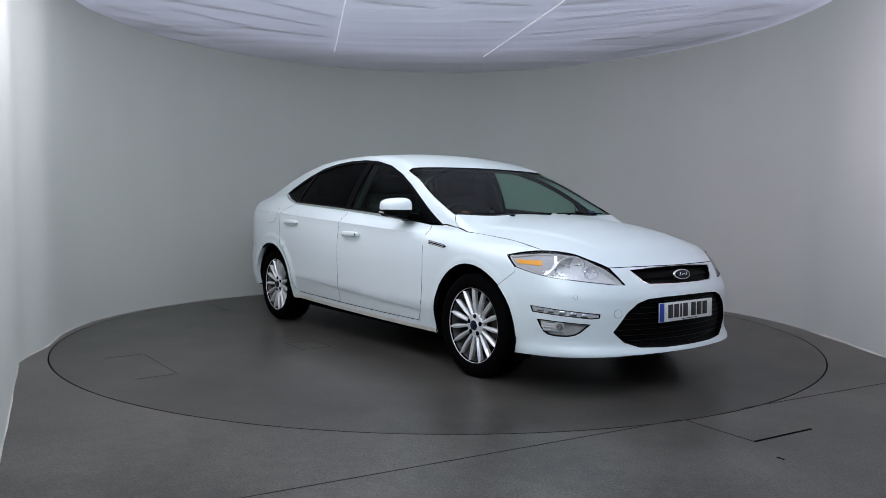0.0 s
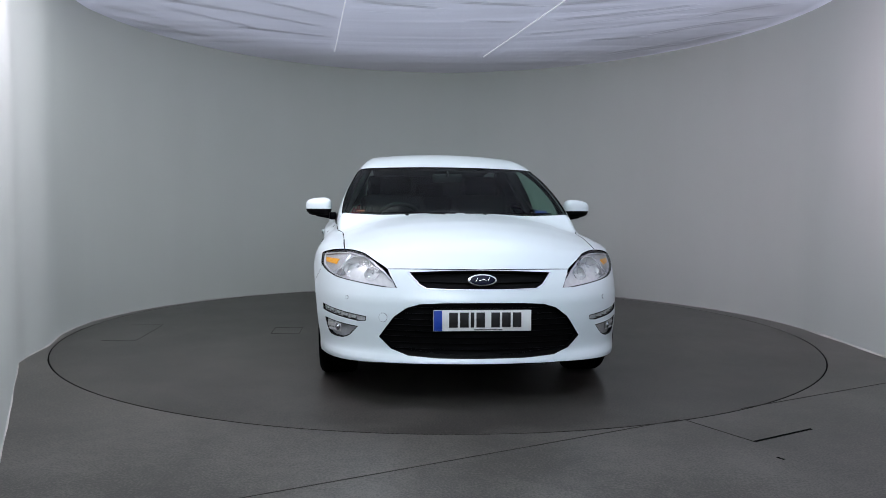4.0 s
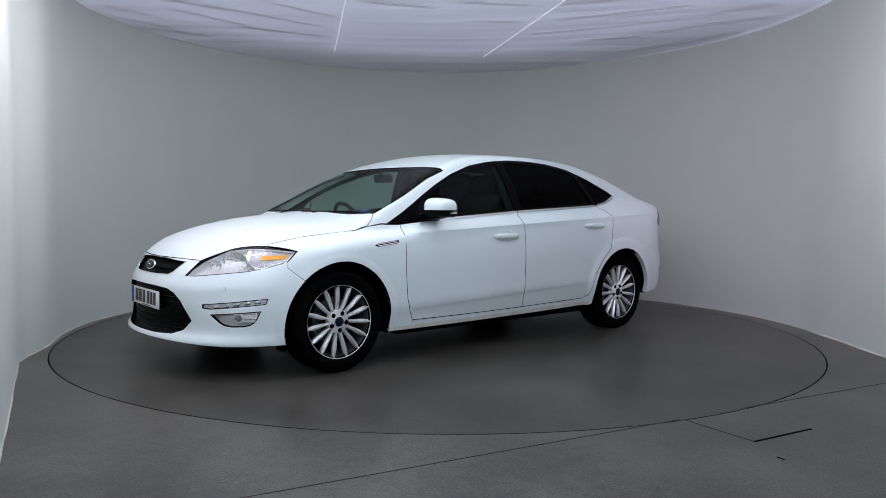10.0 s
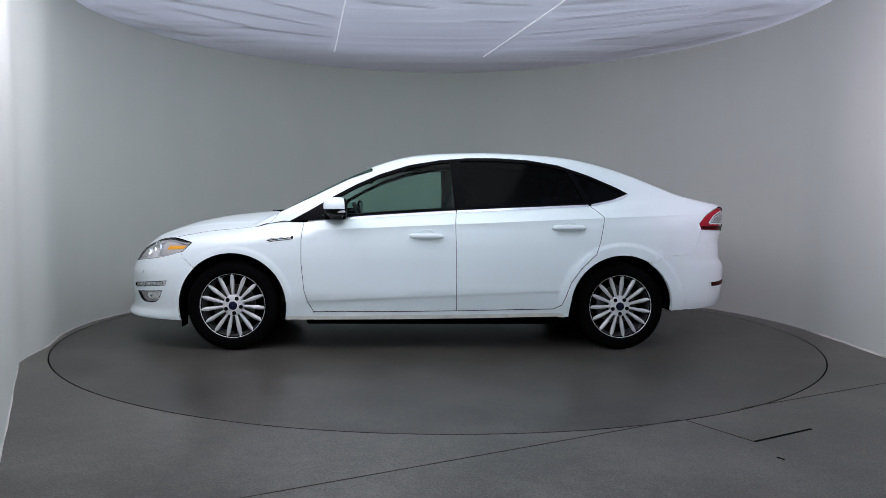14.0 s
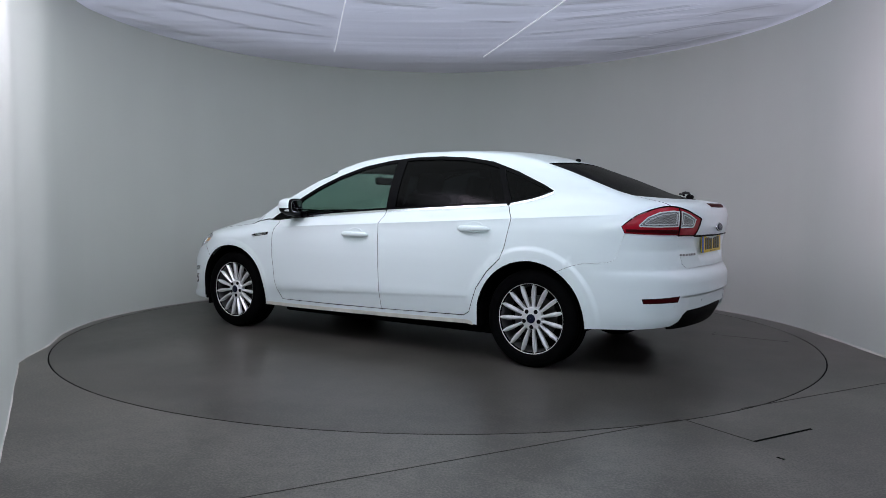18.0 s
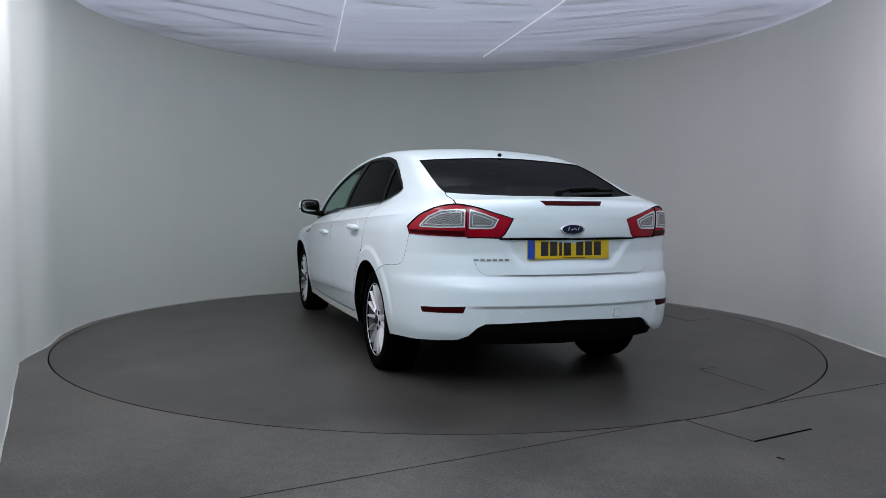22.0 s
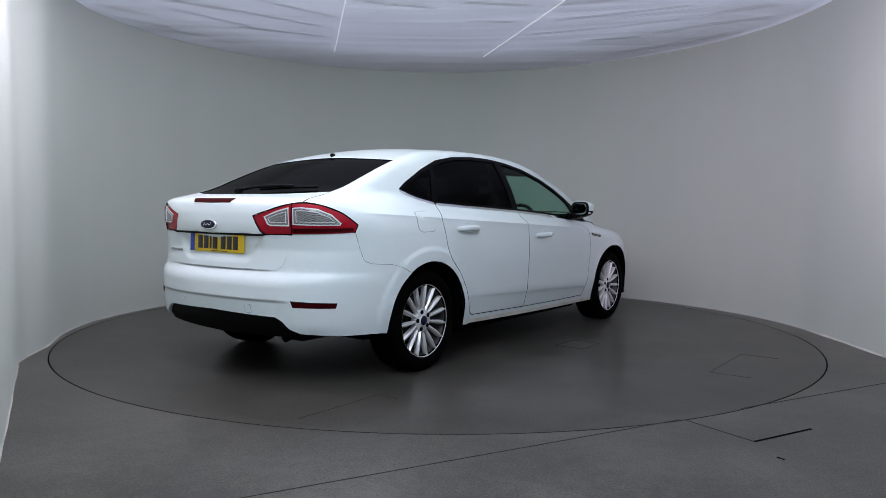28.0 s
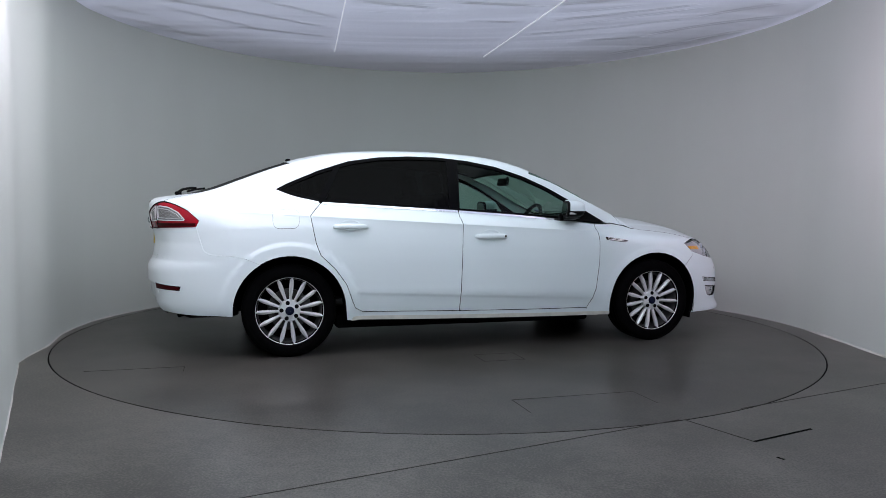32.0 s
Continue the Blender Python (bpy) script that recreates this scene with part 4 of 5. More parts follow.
# ---- wheels ----
def wheel_tyre():
    prof = [(0.222, -0.100), (0.236, -0.112), (0.262, -0.117), (0.296, -0.114), (0.314, -0.103), (0.3235, -0.086), (0.325, -0.062), (0.3215, -0.058), (0.3215, -0.052), (0.325, -0.048), (0.325, -0.006), (0.3215, -0.003), (0.3215, 0.003), (0.325, 0.006),
            (0.325, 0.048), (0.3215, 0.052), (0.3215, 0.058), (0.325, 0.062), (0.3235, 0.086), (0.314, 0.103), (0.296, 0.114), (0.262, 0.117), (0.240, 0.111), (0.230, 0.103), (0.222, 0.094)]
    return shade(lathe(prof, 72), 50)


def wheel_rim():
    return shade(lathe([(0.2285, 0.100), (0.231, 0.105), (0.237, 0.107), (0.2375, 0.104), (0.231, 0.096)], 72), 40)


def spoke():
    """One tapering spoke with a central ridge, along +x."""
    bm = bmesh.new()
    rows = []
    for r, w, h in ((0.048, 0.0085, 0.086), (0.080, 0.0090, 0.090), (0.115, 0.0112, 0.096), (0.150, 0.0138, 0.100), (0.180, 0.0150, 0.102), (0.210, 0.0125, 0.103), (0.230, 0.0070, 0.104)):
        rows.append([bm.verts.new(c) for c in ((r, -w * 0.8, h - 0.034), (r, -w, h - 0.012), (r, -w * 0.22, h), (r, w * 0.22, h), (r, w, h - 0.012), (r, w * 0.8, h - 0.034))])
    for a, b in zip(rows, rows[1:]):
        for i in range(6):
            bm.faces.new((a[i], b[i], b[(i + 1) % 6], a[(i + 1) % 6]))
    bm.faces.new(rows[0])
    bm.faces.new(rows[-1][::-1])
    bmesh.ops.recalc_face_normals(bm, faces=list(bm.faces))
    return shade(bm, 30)


def to_mesh(bm, name, mat):
    me = bpy.data.meshes.new(name)
    bm.to_mesh(me)
    bm.free()
    me.materials.append(mat)
    return me


# Barrel and backing are darkened to hold the shade behind the spokes.
WHEEL_MESH = {
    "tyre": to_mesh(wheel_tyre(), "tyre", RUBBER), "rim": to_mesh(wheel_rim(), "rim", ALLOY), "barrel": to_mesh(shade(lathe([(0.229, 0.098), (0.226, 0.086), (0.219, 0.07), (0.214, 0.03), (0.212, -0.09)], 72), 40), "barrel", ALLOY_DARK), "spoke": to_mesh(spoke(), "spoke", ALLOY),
    "hub": to_mesh(shade(lathe([(0.078, 0.055), (0.076, 0.083), (0.070, 0.089), (0.036, 0.092), (0.033, 0.096), (0.0005, 0.096)], 40), 40), "hub", ALLOY),
    "cap": to_mesh(shade(lathe([(0.031, 0.095), (0.030, 0.100), (0.022, 0.103), (0.0005, 0.104)], 32), 50), "cap", BADGE_BLUE),
    "nut": to_mesh(join(tube(0.0145, 0.012, (0, 0, 0.0868), seg=16), tube(0.0085, 0.012, (0, 0, 0.0875), seg=6)), "nut", BLACK),
    "brake_disc": to_mesh(shade(lathe([(0.060, 0.010), (0.145, 0.010), (0.145, -0.012), (0.060, -0.012)], 48, True), 40), "brake_disc", STEEL),
    "backing": to_mesh(shade(lathe([(0.0005, -0.030), (0.211, -0.030), (0.211, -0.036), (0.0005, -0.036)], 48), 40), "backing", UNDER_AND_GAPS),
    "caliper": to_mesh(box(0.07, 0.13, 0.05, (0.12, 0, 0.005), 0.012), "caliper", ALLOY_DARK),
}


def build_wheel(x, s, turn):
    hub = new("wheel", WHEEL_MESH["hub"])
    hub.parent = car
    tagged(hub, "silver multi-spoke alloy wheel with a black tyre")
    hub.matrix_basis = Matrix.Translation((x, s * 0.782, 0.326)) @ Matrix.Rotation(radians(-90 * s), 4, "X") @ Matrix.Rotation(radians(turn), 4, "Z")

    def add(kind, m=Matrix()):
        ob = new(kind, WHEEL_MESH[kind])
        ob.parent = hub
        ob.matrix_basis = m
    for kind in ("tyre", "rim", "barrel", "cap", "brake_disc", "backing", "caliper"):
        add(kind)
    for k in range(15):
        add("spoke", Matrix.Rotation(2 * math.pi * k / 15, 4, "Z"))
    for k in range(5):
        add("nut", Matrix.Rotation(2 * math.pi * (k + 0.25) / 5, 4, "Z") @ Matrix.Translation((0.056, 0, 0)))


for x, s, turn in ((1.425, 1, 8), (1.425, -1, -3), (-1.425, 1, 2), (-1.425, -1, 14)):
    build_wheel(x, s, turn)


# ---- arches and underside ----
def liner(cx, a0, a1):
    bm = bmesh.new()
    rows = []
    for k in range(25):
        a = radians(a0 + (a1 - a0) * k / 24)
        r = ARCH + 0.004
        rows.append([bm.verts.new((cx + r * math.cos(a), y, 0.325 + r * math.sin(a))) for y in (0.52, 0.70, 0.885)] )
    for a, b in zip(rows, rows[1:]):
        for i in range(2):
            bm.faces.new((a[i], b[i], b[i + 1], a[i + 1]))
    bm.faces.new([r[0] for r in rows])
    return shade(bm, 60)


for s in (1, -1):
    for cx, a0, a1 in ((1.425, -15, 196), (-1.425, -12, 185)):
        part("wheel_arch_liner", sided(liner(cx, a0, a1), s), UNDER_AND_GAPS, car)
    part("mud_flap", sided(box(0.012, 0.12, 0.07, (1.79, 0.80, 0.205), 0.004), s), UNDER_AND_GAPS, car, "black deflector ahead of the wheel")
    # Low black box: stands in for the shade under the sill.
    part("sill_shade_box", sided(box(1.80, 0.12, 0.06, (-0.09, 0.735, 0.228), 0.02), s), UNDER_AND_GAPS, car)
part("underbody", join(box(3.4, 1.04, 0.12, (0.1, 0, 0.235), 0.03), box(2.0, 1.56, 0.10, (-0.09, 0, 0.225), 0.02), box(0.42, 1.1, 0.06, (1.98, 0, 0.235), 0.02), box(0.40, 1.0, 0.10, (-2.05, 0, 0.38), 0.03)), UNDER_AND_GAPS, car)
part("exhaust", join(tube(0.024, 0.22, (-2.08, -0.42, 0.285), pose(0, 0, 0, 0, 78, 0), 20), box(0.4, 0.22, 0.12, (-1.95, -0.42, 0.30), 0.05)), BLACK, car, "black exhaust pipe")
# Unseen plates added inside the body to keep its inside dark.
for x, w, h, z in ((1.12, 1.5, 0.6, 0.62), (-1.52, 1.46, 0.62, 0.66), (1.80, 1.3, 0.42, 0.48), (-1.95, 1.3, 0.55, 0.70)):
    part("blackout_plate", box(0.06, w, h, (x, 0, z), 0.01), UNDER_AND_GAPS, car)

# ---- front end ----
grille = hull_part("upper_grille", panel_data("front", sym(GRILLE_UP), gap=-0.004, offset=-0.030, depth=0.0, step=0.03), BLACK, car, "black upper grille with a slim bar")
hull_part("grille_bar", panel_data("front", sym([(2.29, 0, 0.673), (2.24, 0.35, 0.673), (2.24, 0.35, 0.663), (2.29, 0, 0.663)]), gap=0, offset=-0.018, depth=0.012, step=0.03), BLACK, grille)
TRIM_IN = [(2.24, 0, 0.711), (2.235, 0.16, 0.710), (2.21, 0.380, 0.701), (2.25, 0.342, 0.662), (2.268, 0.330, 0.648), (2.288, 0.292, 0.6285), (2.313, 0.13, 0.6250), (2.318, 0, 0.6245)]
hull_part("grille_trim", panel_data("front", sym(GRILLE_UP), [sym(TRIM_IN)], gap=0.0005, offset=0.002, depth=0.01, step=0.03), CHROME, grille, "slim chrome frame round the grille")
low = hull_part("lower_grille", panel_data("front", sym(GRILLE_LOW), gap=-0.004, offset=-0.034, depth=0.0, step=0.03), BLACK, car, "black lower grille with fine slats")
for k in range(9):
    z = 0.272 + 0.031 * k
    half = float(np.interp(z, [0.255, 0.30, 0.365, 0.477, 0.525, 0.55], [0.33, 0.465, 0.525, 0.455, 0.39, 0.28]))
    hull_part("slat", panel_data("front", sym([(2.34, 0, z + 0.004), (2.24, half, z + 0.004), (2.24, half, z - 0.004), (2.34, 0, z - 0.004)]), gap=0, offset=-0.027, depth=0.006, step=0.05), GLOSS_BLACK, low)
hull_part("lower_lip", panel_data("front", sym([(2.37, 0, 0.230), (2.355, 0.2, 0.228), (2.29, 0.45, 0.224), (2.16, 0.68, 0.218), (1.97, 0.83, 0.206), (1.93, 0.83, 0.175), (2.10, 0.68, 0.185), (2.24, 0.45, 0.190), (2.31, 0, 0.195)]), gap=0, offset=-0.03, depth=0.02, step=0.04), BLACK, car)


def oval(a, b, thick, dome=0.003, seg=40):
    bm = bmesh.new()
    rings = []
    for r, z in ((1.0, 0.0), (1.0, thick), (0.94, thick + dome * 0.6), (0.6, thick + dome), (0.02, thick + dome)):
        rings.append([bm.verts.new((a * r * math.cos(2 * math.pi * i / seg), b * r * math.sin(2 * math.pi * i / seg), z)) for i in range(seg)])
    for p, q in zip(rings, rings[1:]):
        for i in range(seg):
            bm.faces.new((p[i], p[(i + 1) % seg], q[(i + 1) % seg], q[i]))
    return shade(bm, 50)


def badge(name, m, a, b, parent):
    """A chrome oval with a dark blue field and a plain pale stroke."""
    base = oval(a, b, 0.008)
    base.transform(m)
    ob = part(name, base, CHROME, parent, "oval chrome badge with a dark blue field")
    field = oval(a * 0.86, b * 0.80, 0.0035, 0.002)
    field.transform(m @ Matrix.Translation((0, 0, 0.0095)))
    part("badge_field", field, BADGE_BLUE, ob)
    stroke = join(*[box(a * w, b * 0.13, 0.002, (a * x, b * y, 0.0165), 0.0008, pose(0, 0, 0, 0, 0, r)) for x, y, w, r in ((-0.40, 0.02, 0.34, 58), (-0.10, -0.05, 0.26, 20), (0.16, 0.0, 0.26, -28), (0.42, 0.10, 0.30, 62))])
    stroke.transform(m)
    part("badge_stroke", stroke, CHROME, ob)


badge("front_badge", placed((2.292, 0, 0.669), (1, 0, 0.28)), 0.078, 0.032, car)


def number_plate(name, m, face, label, parent):
    ob = part(name, box(0.52, 0.111, 0.006, (0, 0, 0), 0.002), face, parent, label)
    ob.matrix_basis = m
    part("plate_band", box(0.043, 0.107, 0.002, (-0.2365, 0, 0.0035), 0.0005), PLATE_BLUE, ob)
    x = -0.178
    for k in range(7):
        w = 0.018 if k in (2,) else 0.046
        part("plate_bar", box(w, 0.079, 0.0016, (x + w / 2, 0.003, 0.0038), 0.0004), INK, ob)
        x += w + (0.033 if k == 3 else 0.0115)
    part("plate_bar", box(0.15, 0.004, 0.0012, (0.03, -0.048, 0.0036)), INK, ob)
    return ob


number_plate("front_number_plate", placed((2.335, -0.002, 0.462), (1, 0, 0.02)), PLATE_WHITE, "white front number plate with a blue band", car)
p, n = surface_point(y=0, z=0.825, x=-1.0, way=(-1, 0, 0))
number_plate("rear_number_plate", placed((p.x - 0.004, 0.003, 0.825), (-1, 0, 0.03)), PLATE_YELLOW, "yellow rear number plate with a blue band", car)


def shrink(mode, loop, by):
    """The outline moved inwards by some metres, back as flat outline points."""
    rays, flat = RAYS[mode]
    lp = inset([flat(p) for p in loop], by)
    o, w = rays(np.array([q[0] for q in lp]), np.array([q[1] for q in lp]))
    return [tuple(q) for q in cast(o, w)]


def bowl(r, depth, seg=32):
    prof = [(r, 0.0), (r * 0.985, -depth * 0.10), (r * 0.85, -depth * 0.42), (r * 0.6, -depth * 0.74), (r * 0.3, -depth * 0.93), (0.0005, -depth)]
    return shade(lathe(prof, seg), 60)


def lamp_bowl(name, parent, at, n, r, depth, s, mat=REFLECTOR, wide=1.0, lean=0.0):
    """A reflector bowl with a bright rim and a bulb; wide stretches it sideways, lean turns it in its plane."""
    m = placed(at, n) @ Matrix.Rotation(radians(lean), 4, "Z") @ Matrix.Diagonal((wide, 1, 1, 1))
    bm = bowl(r, depth)
    bmesh.ops.reverse_faces(bm, faces=list(bm.faces))
    bm.transform(m)
    ob = part(name, sided(bm, s), mat, parent)
    ring = shade(lathe([(r * 0.97, -0.004), (r * 1.0, 0.004), (r * 1.05, 0.003), (r * 1.06, -0.006)], 32), 40)
    ring.transform(m)
    part("bezel", sided(ring, s), CHROME, ob)
    bulb = blob(r * 0.20, r * 0.20, r * 0.30, 2.0, 14, 8)
    bulb.transform(placed(at, n) @ Matrix.Translation((0, 0, -depth * 0.6)))
    part("bulb", sided(shade(bulb, 80), s), LENS_WHITE, ob)
    for k in range(5):
        facet = box(r * 0.10, r * 0.75, 0.002, (0, r * 0.52, -depth * 0.40), 0.0006, pose(0, 0, 0, 38, 0, 0))
        facet.transform(m @ Matrix.Rotation(radians(22 + 72 * k), 4, "Z"))
        part("facet", sided(facet, s), CHROME if k % 2 else LAMP_GREY, ob)
    return ob


HEAD_IN = shrink("front", HEAD, 0.005)
d_head_back = panel_data("front", HEAD, gap=0.002, offset=-0.042, depth=0.0)
d_head_rim = panel_data("front", HEAD, [HEAD_IN], gap=0.001, offset=-0.005, depth=0.010, step=0.02)
d_head_wall = panel_data("front", HEAD, [shrink("front", HEAD, 0.013)], gap=0.003, offset=-0.012, depth=0.032, step=0.02)
d_head_lens = panel_data("front", HEAD, gap=0.0015, offset=-0.001, depth=0.004, step=0.02)
AMBER_LOOP = [(1.765, 0.862, 0.764), (1.80, 0.845, 0.7655), (1.90, 0.765, 0.750), (1.915, 0.785, 0.727), (1.80, 0.868, 0.743)]
d_amber = panel_data("front", AMBER_LOOP, gap=0.0, offset=-0.016, depth=0.02, step=0.02)
CHANNEL = [(1.74, 0.875, 0.786), (1.87, 0.745, 0.801), (1.95, 0.69, 0.797), (1.97, 0.715, 0.745), (1.99, 0.76, 0.676), (1.80, 0.88, 0.712)]
d_channel = panel_data("front", CHANNEL, [AMBER_LOOP], gap=0.0, offset=-0.020, depth=0.02, step=0.02)
BROW = [HEAD[3], HEAD[4], HEAD[5], HEAD[6], HEAD[7], (1.76, 0.865, 0.778), (1.89, 0.74, 0.790), (2.0, 0.635, 0.778), (2.07, 0.585, 0.752)]
d_brow = panel_data("front", BROW, gap=0.002, offset=-0.010, depth=0.02, step=0.02)
FINS = [[(1.950, 0.700, 0.790), (1.975, 0.722, 0.752), (1.985, 0.752, 0.715), (1.955, 0.795, 0.682)]]
d_fins = [panel_data("front", f + [(x - 0.012, y + 0.012, z) for x, y, z in reversed(f)], gap=0.0, offset=-0.012, depth=0.018, step=0.015) for f in FINS]
d_drl_back = panel_data("front", DRL, gap=0.0, offset=-0.012, depth=0.0)
d_drl_rim = panel_data("front", DRL, [shrink("front", DRL, 0.0045)], gap=0.0, offset=-0.002, depth=0.02, step=0.02)
d_drl_lens = panel_data("front", DRL, gap=0.001, offset=-0.004, depth=0.0)
d_fog_back = panel_data("front", FOG, gap=0.0, offset=-0.020, depth=0.0)
d_fog_rim = panel_data("front", FOG, [shrink("front", FOG, 0.006)], gap=0.0, offset=-0.002, depth=0.014, step=0.02)
d_fog_lens = panel_data("front", FOG, gap=0.002, offset=-0.008, depth=0.0)
led_spots = []
for k in range(5):
    a, b = Vector((1.925, 0.842, 0.487)), Vector((2.165, 0.652, 0.454))
    q = a.lerp(b, 0.10 + 0.2 * k)
    d = Vector((q.x - 1.45, q.y, 0)).normalized()
    led_spots.append(surface_point(x=1.45, z=q.z, way=tuple(d)))
for s in (1, -1):
    lamp = hull_part("headlight", d_head_back, REFLECTOR, car, "clear headlight with an amber indicator", mirror=s < 0)
    hull_part("lamp_rim", d_head_rim, BLACK, lamp, mirror=s < 0)
    hull_part("lamp_surround", d_head_wall, LENS_WHITE, lamp, mirror=s < 0)
    hull_part("indicator_housing", d_channel, LAMP_GREY, lamp, mirror=s < 0)
    hull_part("indicator", d_amber, AMBER, lamp, "amber indicator lens", mirror=s < 0)
    hull_part("lamp_brow", d_brow, LAMP_GREY, lamp, mirror=s < 0)
    lamp_bowl("reflector", lamp, (2.020, 0.668, 0.722), (0.82, 0.48, 0.14), 0.054, 0.04, s, wide=1.6, lean=-14)
    lamp_bowl("reflector", lamp, (2.108, 0.582, 0.690), (0.88, 0.38, 0.14), 0.034, 0.03, s, wide=1.3, lean=-14)
    for d in d_fins:
        hull_part("chrome_fin", d, CHROME, lamp, mirror=s < 0)
    hull_part("lens", d_head_lens, CLEAR, lamp, "clear headlight lens", mirror=s < 0).visible_shadow = False
    drl = hull_part("daytime_lamp", d_drl_back, LENS_WHITE, car, "slim daytime running lamp", mirror=s < 0)
    hull_part("lamp_rim", d_drl_rim, BLACK, drl, mirror=s < 0)
    for p, n in led_spots:
        bm = box(0.038, 0.021, 0.006, (0, 0, 0), 0.003)
        bm.transform(placed(p - n * 0.010, n))
        part("led", sided(bm, s), CHROME, drl)
    hull_part("lens", d_drl_lens, CLEAR, drl, mirror=s < 0).visible_shadow = False
    fog = hull_part("fog_lamp", d_fog_back, LAMP_GREY, car, "fog lamp in a dark housing", mirror=s < 0)
    hull_part("lamp_rim", d_fog_rim, BLACK, fog, mirror=s < 0)
    p, n = surface_point(x=1.45, z=0.387, way=tuple(Vector((2.03 - 1.45, 0.785, 0)).normalized()))
    m = placed(p - n * 0.014, n)
    bm = box(0.130, 0.062, 0.010, (0.018, 0.004, 0), 0.005)
    bm.transform(m)
    reflector = part("fog_reflector", sided(bm, s), REFLECTOR, fog)
    for k in range(4):
        bm = box(0.078, 0.005, 0.005, (0.040, -0.018 + 0.015 * k, 0.006), 0.001)
        bm.transform(m)
        part("rib", sided(bm, s), CHROME if k % 2 else LAMP_GREY, reflector)
    bm = join(tube(0.021, 0.008, (-0.024, 0.002, 0.006), seg=24, bevel=0.003), tube(0.012, 0.006, (-0.024, 0.002, 0.011), seg=20, bevel=0.003))
    bm.transform(m)
    part("fog_bulb", sided(bm, s), CHROME, fog)
    hull_part("lens", d_fog_lens, CLEAR, fog, mirror=s < 0).visible_shadow = False
    for y, z in ((0.755, 0.560),):
        p, n = surface_point(x=1.45, z=z, way=tuple(Vector((0.70, y, 0)).normalized()))
        bm = tube(0.010, 0.003, seg=20)
        bm.transform(placed(p + n * 0.0012, n))
        sensor = part("parking_sensor", sided(bm, s), PAINT, front_bumper)
        bm = tube(0.0115, 0.002, seg=20)
        bm.transform(placed(p + n * 0.0004, n))
        part("sensor_ring", sided(bm, s), ALLOY_DARK, sensor)
for x, y in ((1.182, -0.344), (1.207, 0.181)):
    p, n = surface_point(x=x, y=y, z=0.3, way=(0, 0, 1))
    part("washer_jet", box(0.030, 0.024, 0.012, (0, 0, 0.005), 0.004), BLACK, car).location = p

q = cast(np.array([[1.45, 0.0, 0.469]]), np.array([[0.8386, -0.5448, 0.0]]))
p, n = Vector(q[0]), Vector(normals(q)[0])
for name, r, out, mat in (("towing_cover_joint", 0.0245, 0.0004, ALLOY_DARK), ("towing_cover", 0.0230, 0.0010, PAINT)):
    bm = tube(r, 0.003, seg=28)
    bm.transform(placed(p + n * out, n))
    part(name, bm, mat, front_bumper)

# ---- rear end ----
SPLIT = [(-2.30, 0.604, 1.075), (-2.287, 0.596, 0.885)]
CLEAR_OUT = [(-2.10, 0.812, 0.957), (-2.15, 0.78, 1.01), (-2.205, 0.72, 1.043), (-2.262, 0.645, 1.052), (-2.30, 0.605, 1.047), (-2.295, 0.605, 0.942), (-2.20, 0.725, 0.938), (-2.11, 0.806, 0.940)]
CLEAR_IN = [(-2.305, 0.590, 1.045), (-2.335, 0.52, 1.024), (-2.36, 0.44, 0.992), (-2.352, 0.462, 0.948), (-2.34, 0.48, 0.940), (-2.295, 0.59, 0.941)]


def tail_pieces(loop):
    return (panel_data("rear", loop, gap=0.0, offset=-0.003, depth=0.004, step=0.02), panel_data("rear", loop, [shrink("rear", loop, 0.0055)], gap=0.0, offset=0.001, depth=0.004, step=0.02),
            panel_data("rear", shrink("rear", loop, 0.017), [shrink("rear", loop, 0.0195)], gap=0.0, offset=0.0, depth=0.004, step=0.02))


d_tail = panel_data("rear", LAMP, gap=0.0005, offset=-0.006, depth=0.02, step=0.02)
d_tail_rim = panel_data("rear", LAMP, [shrink("rear", LAMP, 0.003)], gap=0.001, offset=-0.003, depth=0.01, step=0.02)
d_low = panel_data("rear", [(-2.04, 0.856, 0.933), (-2.287, 0.606, 0.930), (-2.287, 0.606, 0.899), (-2.15, 0.79, 0.905), (-2.045, 0.852, 0.911)], gap=0.002, offset=-0.0035, depth=0.004, step=0.02)
d_split = panel_data("rear", [(SPLIT[0][0], 0.607, 1.072), (SPLIT[1][0], 0.599, 0.889), (SPLIT[1][0], 0.594, 0.889), (SPLIT[0][0], 0.602, 1.072)], gap=0.0, offset=0.0015, depth=0.006, step=0.02)
pieces = [tail_pieces(shrink("rear", CLEAR_OUT, 0.005)), tail_pieces(CLEAR_IN)]
REFL = [(-2.14, 0.80, 0.500), (-2.145, 0.795, 0.478), (-2.30, 0.622, 0.482), (-2.305, 0.612, 0.512), (-2.24, 0.70, 0.506)]
d_refl = panel_data("rear", REFL, gap=0.0, offset=0.002, depth=0.006, step=0.02)
d_refl_rim = panel_data("rear", REFL, gap=-0.004, offset=0.0008, depth=0.002, step=0.02)
